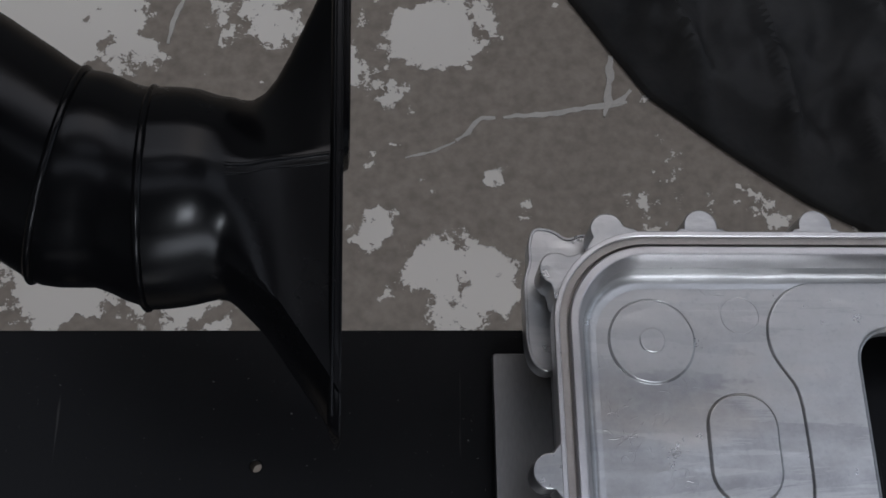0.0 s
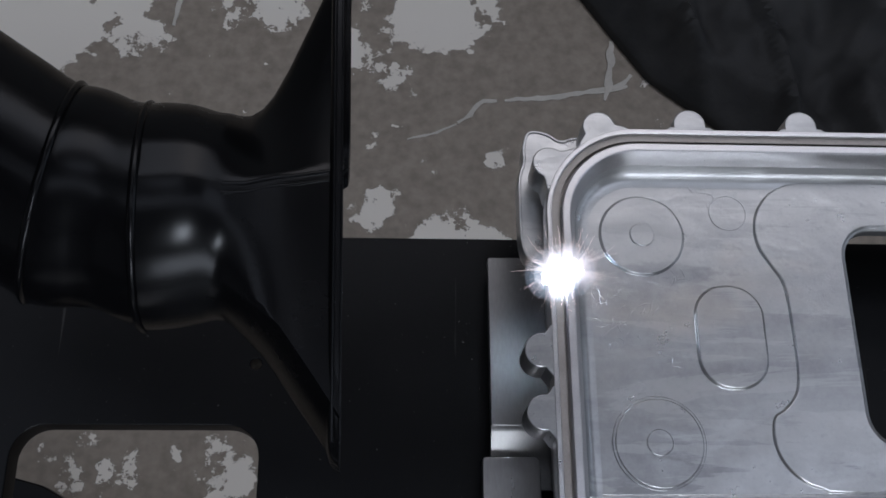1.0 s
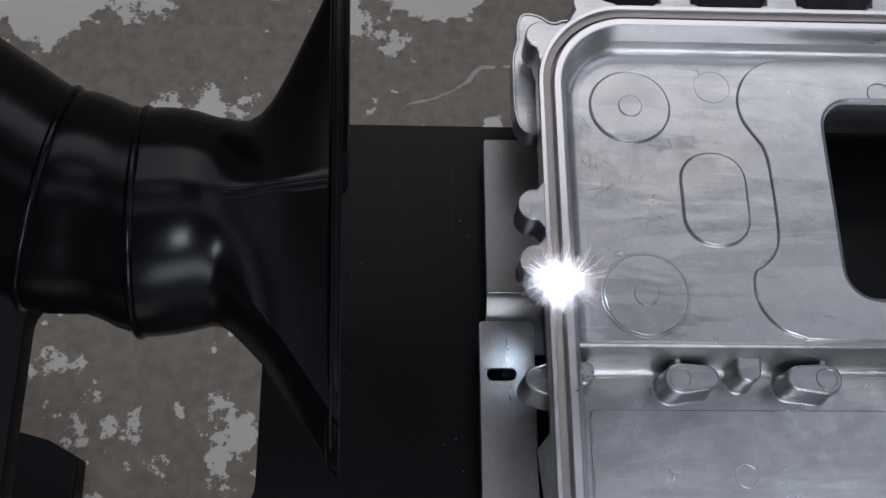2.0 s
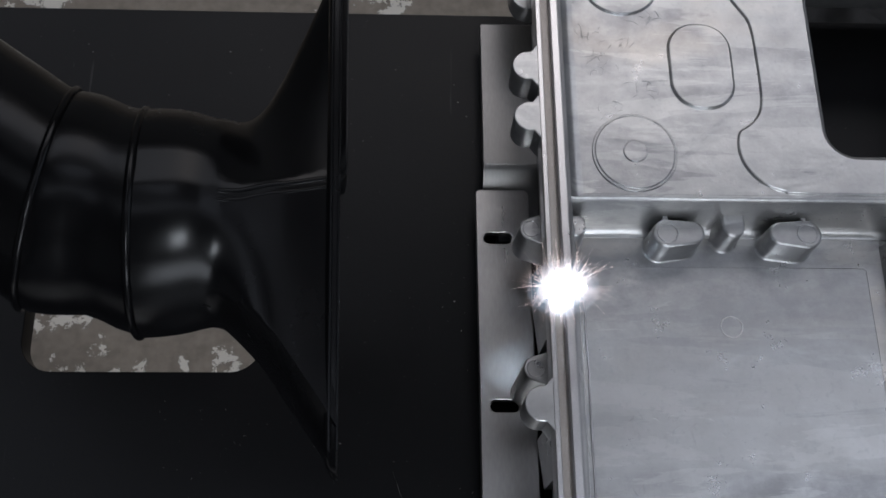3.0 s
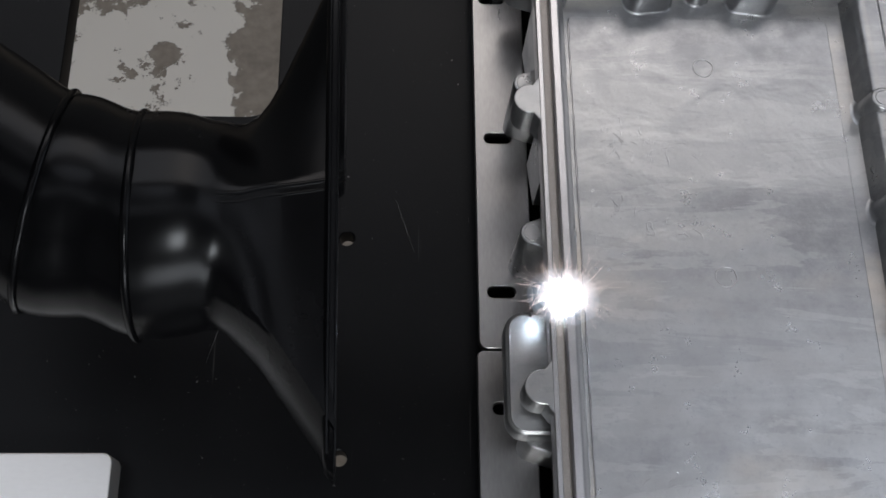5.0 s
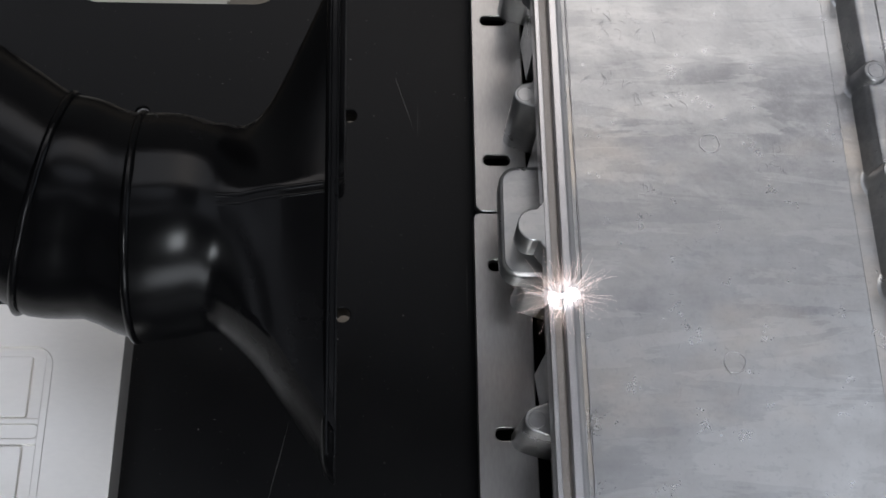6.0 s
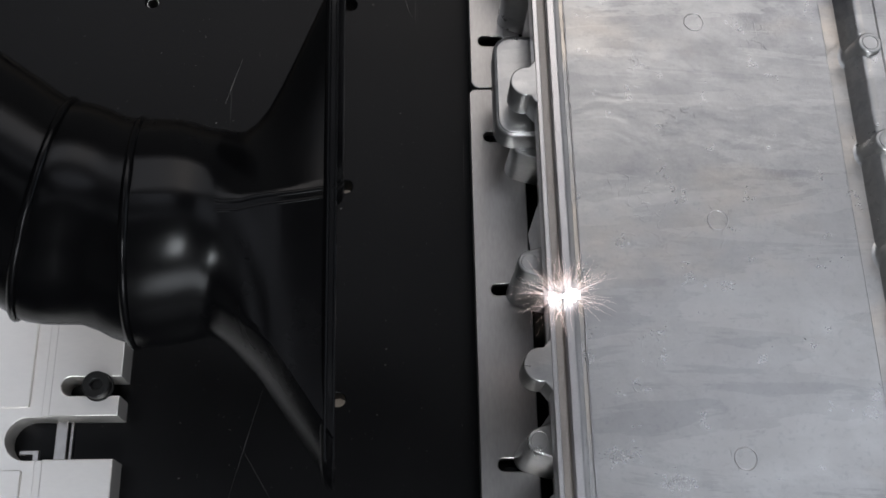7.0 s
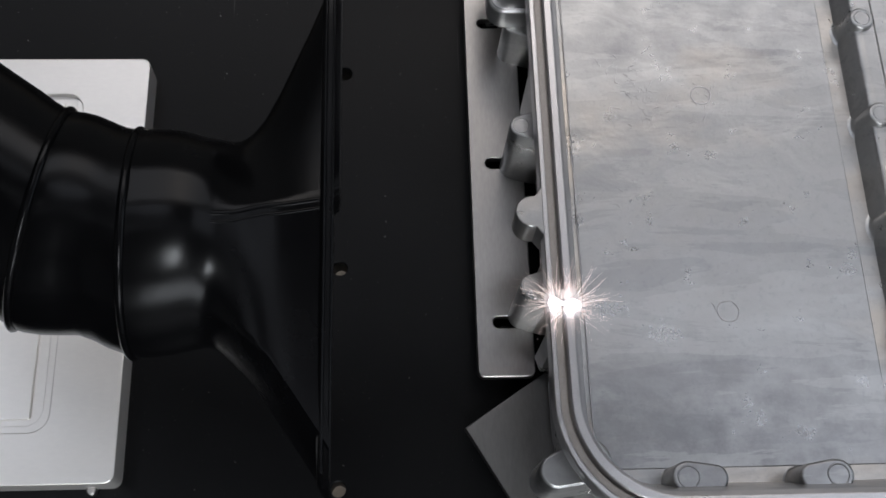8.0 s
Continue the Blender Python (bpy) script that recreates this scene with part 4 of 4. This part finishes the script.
# ---- welding spark ----


def blob(bm, cx, cy, rx, ry, rz, seed):
    new_bm = bmesh.new()
    bmesh.ops.create_icosphere(new_bm, subdivisions=3, radius=1)
    pts = {}
    for v in new_bm.verts:
        d = 1 + 0.4 * noise.noise(v.co * 2.4 + Vector((seed, 0, 0)))
        pts[v.index] = bm.verts.new((cx + v.co.x * rx * d, cy + v.co.y * ry * d, v.co.z * rz * d))
    for f in new_bm.faces:
        bm.faces.new([pts[v.index] for v in f.verts])
    new_bm.free()


def streak(bm, rnd, reach, thin, z=0.0):
    a, up = rnd.uniform(0, 2 * math.pi), rnd.uniform(0.0, 0.6)
    ln, bend = reach * rnd.uniform(0.25, 1.0) ** 1.5, rnd.uniform(-0.14, 0.14)
    w, r0 = thin * rnd.uniform(0.6, 1.3), rnd.uniform(0.002, 0.005)
    off = rnd.choice((-0.0025, 0.0025))
    rings = []
    for j in range(4):
        f = j / 3
        aa = a + bend * f * f
        p = Vector((math.cos(aa), math.sin(aa), up * (1 - 0.4 * f))) * (r0 + ln * f) + Vector((off, 0, z))
        side = Vector((-math.sin(aa), math.cos(aa), 0))
        ww = w * (1 - 0.75 * f)
        rings.append([p + side * ww, p + Vector((0, 0, ww)), p - side * ww, p - Vector((0, 0, ww))])
    loft(bm, rings)


def dome(rx, ry, high, seed, rough=0.12):
    """A low open cap of glare and vapour with an uneven outline."""
    bm = bmesh.new()
    n, k = 56, 7
    top = bm.verts.new((0, 0, high))
    loops = []
    for j in range(1, k + 1):
        f = math.sin(math.pi / 2 * j / k)
        loop = []
        for i in range(n):
            a = 2 * math.pi * i / n
            u = 1 + f * rough * (noise.noise(Vector((1.3 * math.cos(a) + seed, 1.3 * math.sin(a), seed))) + 0.7 * noise.noise(Vector((4 * math.cos(a) + seed, 4 * math.sin(a), 3))))
            loop.append(bm.verts.new((rx * f * u * math.cos(a), ry * f * u * math.sin(a), high * math.cos(math.pi / 2 * j / k))))
        loops.append(loop)
    for i in range(n):
        bm.faces.new((top, loops[0][i], loops[0][(i + 1) % n]))
    for a, b in zip(loops, loops[1:]):
        for i in range(n):
            bm.faces.new((a[i], b[i], b[(i + 1) % n], a[(i + 1) % n]))
    return bm


def weld_spark():
    """Two glowing spots on the lips, a bright plume over them and fine streaks thrown outwards."""
    rnd = random.Random(3)
    s = tagged(empty("weld_spark"), "white-hot weld pool throwing fine glowing sparks", "spark")
    bm = bmesh.new()
    blob(bm, -0.0036, 0, 0.0019, 0.0018, 0.0009, 1)
    blob(bm, 0.0038, 0, 0.0026, 0.0024, 0.0010, 5)
    blob(bm, 0.0003, 0.0002, 0.0026, 0.0006, 0.0006, 8)
    part("pool", bm, POOL, s, "white-hot molten pool", smooth=80)
    bm = bmesh.new()
    for i in range(230):
        streak(bm, rnd, 0.0165, 0.000024)
    part("spray", bm, SPARK, s, "fine pink-white sparks")["kind"] = "stuff"
    # glowing cap adds the glare round the pool, drawn together with its vapour
    part("glare_shell", dome(0.0078, 0.0058, 0.0030, 2.0), GLARE_VAPOUR, s, "thin glowing shell for the weld's glare and metal vapour", smooth=80)
    bm = bmesh.new()
    blob(bm, -0.0012, 0, 0.0056, 0.0042, 0.0024, 11)
    blob(bm, 0.0036, -0.0004, 0.0050, 0.0040, 0.0020, 15)
    plume = part("plume", bm, HOT, s, "dazzling white plume", smooth=80)
    # wider caps spread the plume's glare outwards in steps
    for rx, ry, high, seed, mat in ((0.0100, 0.0074, 0.0040, 4.0, DENSE), (0.0118, 0.0090, 0.0046, 9.0, GLARE_VAPOUR), (0.0142, 0.0112, 0.0052, 13.0, GLARE_VAPOUR)):
        part("glare_shell", dome(rx, ry, high, seed), mat, plume, "thin glowing shell for the weld's glare and metal vapour", smooth=80)
    bm = bmesh.new()
    for i in range(190):
        streak(bm, rnd, 0.0105, 0.00003)
    part("spray", bm, SPARK, plume, "fine pink-white sparks")["kind"] = "stuff"
    return s, plume


SPARK_THING, PLUME = weld_spark()

# ---- movement ----


def motions():
    # the nozzle settles against the camera on the way: seconds, along, across and away (mm)
    drift = [(0, -83.4, 15.0, 329), (0.5, -83.0, 11.6, 325), (1, -82.7, 9.0, 322), (1.5, -82.5, 7.7, 320), (3, -83.4, 6.9, 320), (3.5, -83.9, 6.7, 320), (4, -83.9, 6.6, 320), (4.5, -83.9, 6.3, 320), (6, -84.0, 5.7, 320), (6.5, -84.1, 5.1, 320), (7, -84.4, 3.9, 320), (7.5, -84.9, 2.4, 320), (8, -85.4, 0.7, 320)]
    stand = {t: m for t, m in PATH}
    walk(NOZZLE, [(t, stand[t] @ pose(x * MM, y * MM, -d * MM, -LEAN)) for t, x, y, d in drift])
    walk(SPARK_THING, [(0.0, pose(0.1020, 0.2600, 0.042)), (0.06, pose(0.1020, 0.2600, 0.042)), (0.1, pose(0.0949, 0.2739, 0.0780)), (0.2, pose(0.0886, 0.2691, 0.0778, 0, 0, 10)),
                       (0.3, pose(0.0862, 0.2644, 0.0778, 0, 0, 20)), (0.5, pose(0.0858, 0.2540, 0.0778, 0, 0, 40)), (1.0, pose(0.0858, 0.2215, 0.0778, 0, 0, 10)),
                       (1.5, pose(0.0856, 0.1904, 0.0778, 0, 0, -15)), (3.0, pose(0.0858, 0.0945, 0.0778, 0, 0, 12)), (4.5, pose(0.0858, -0.0018, 0.0778, 0, 0, -8)),
                       (6.0, pose(0.0858, -0.0978, 0.0778, 0, 0, 10)), (6.5, pose(0.0858, -0.1298, 0.0778, 0, 0, -6)), (7.0, pose(0.0858, -0.1617, 0.0778, 0, 0, 8)), (8.0, pose(0.0858, -0.2264, 0.0778, 0, 0, -10))])
    walk(HEAD, [(t, Matrix.Translation((0.095, m.translation.y + 0.135, 0.02))) for t, m in PATH])
    # the plume swells at the start and sinks back once the seam runs quietly
    walk(PLUME, [(0.0, pose(0, 0, -0.008)), (0.12, pose(0, 0, -0.008)), (0.22, pose(-0.0015, 0, 0)), (1.5, pose(-0.0015, 0, 0, 0, 0, 20)), (3.0, pose(0, 0, -0.0004, 0, 0, 5)), (4.7, pose(0, 0, -0.0014)),
                 (5.6, pose(0, 0, -0.0026)), (5.7, pose(0, 0, -0.11)), (8.0, pose(0, 0, -0.11))])


motions()
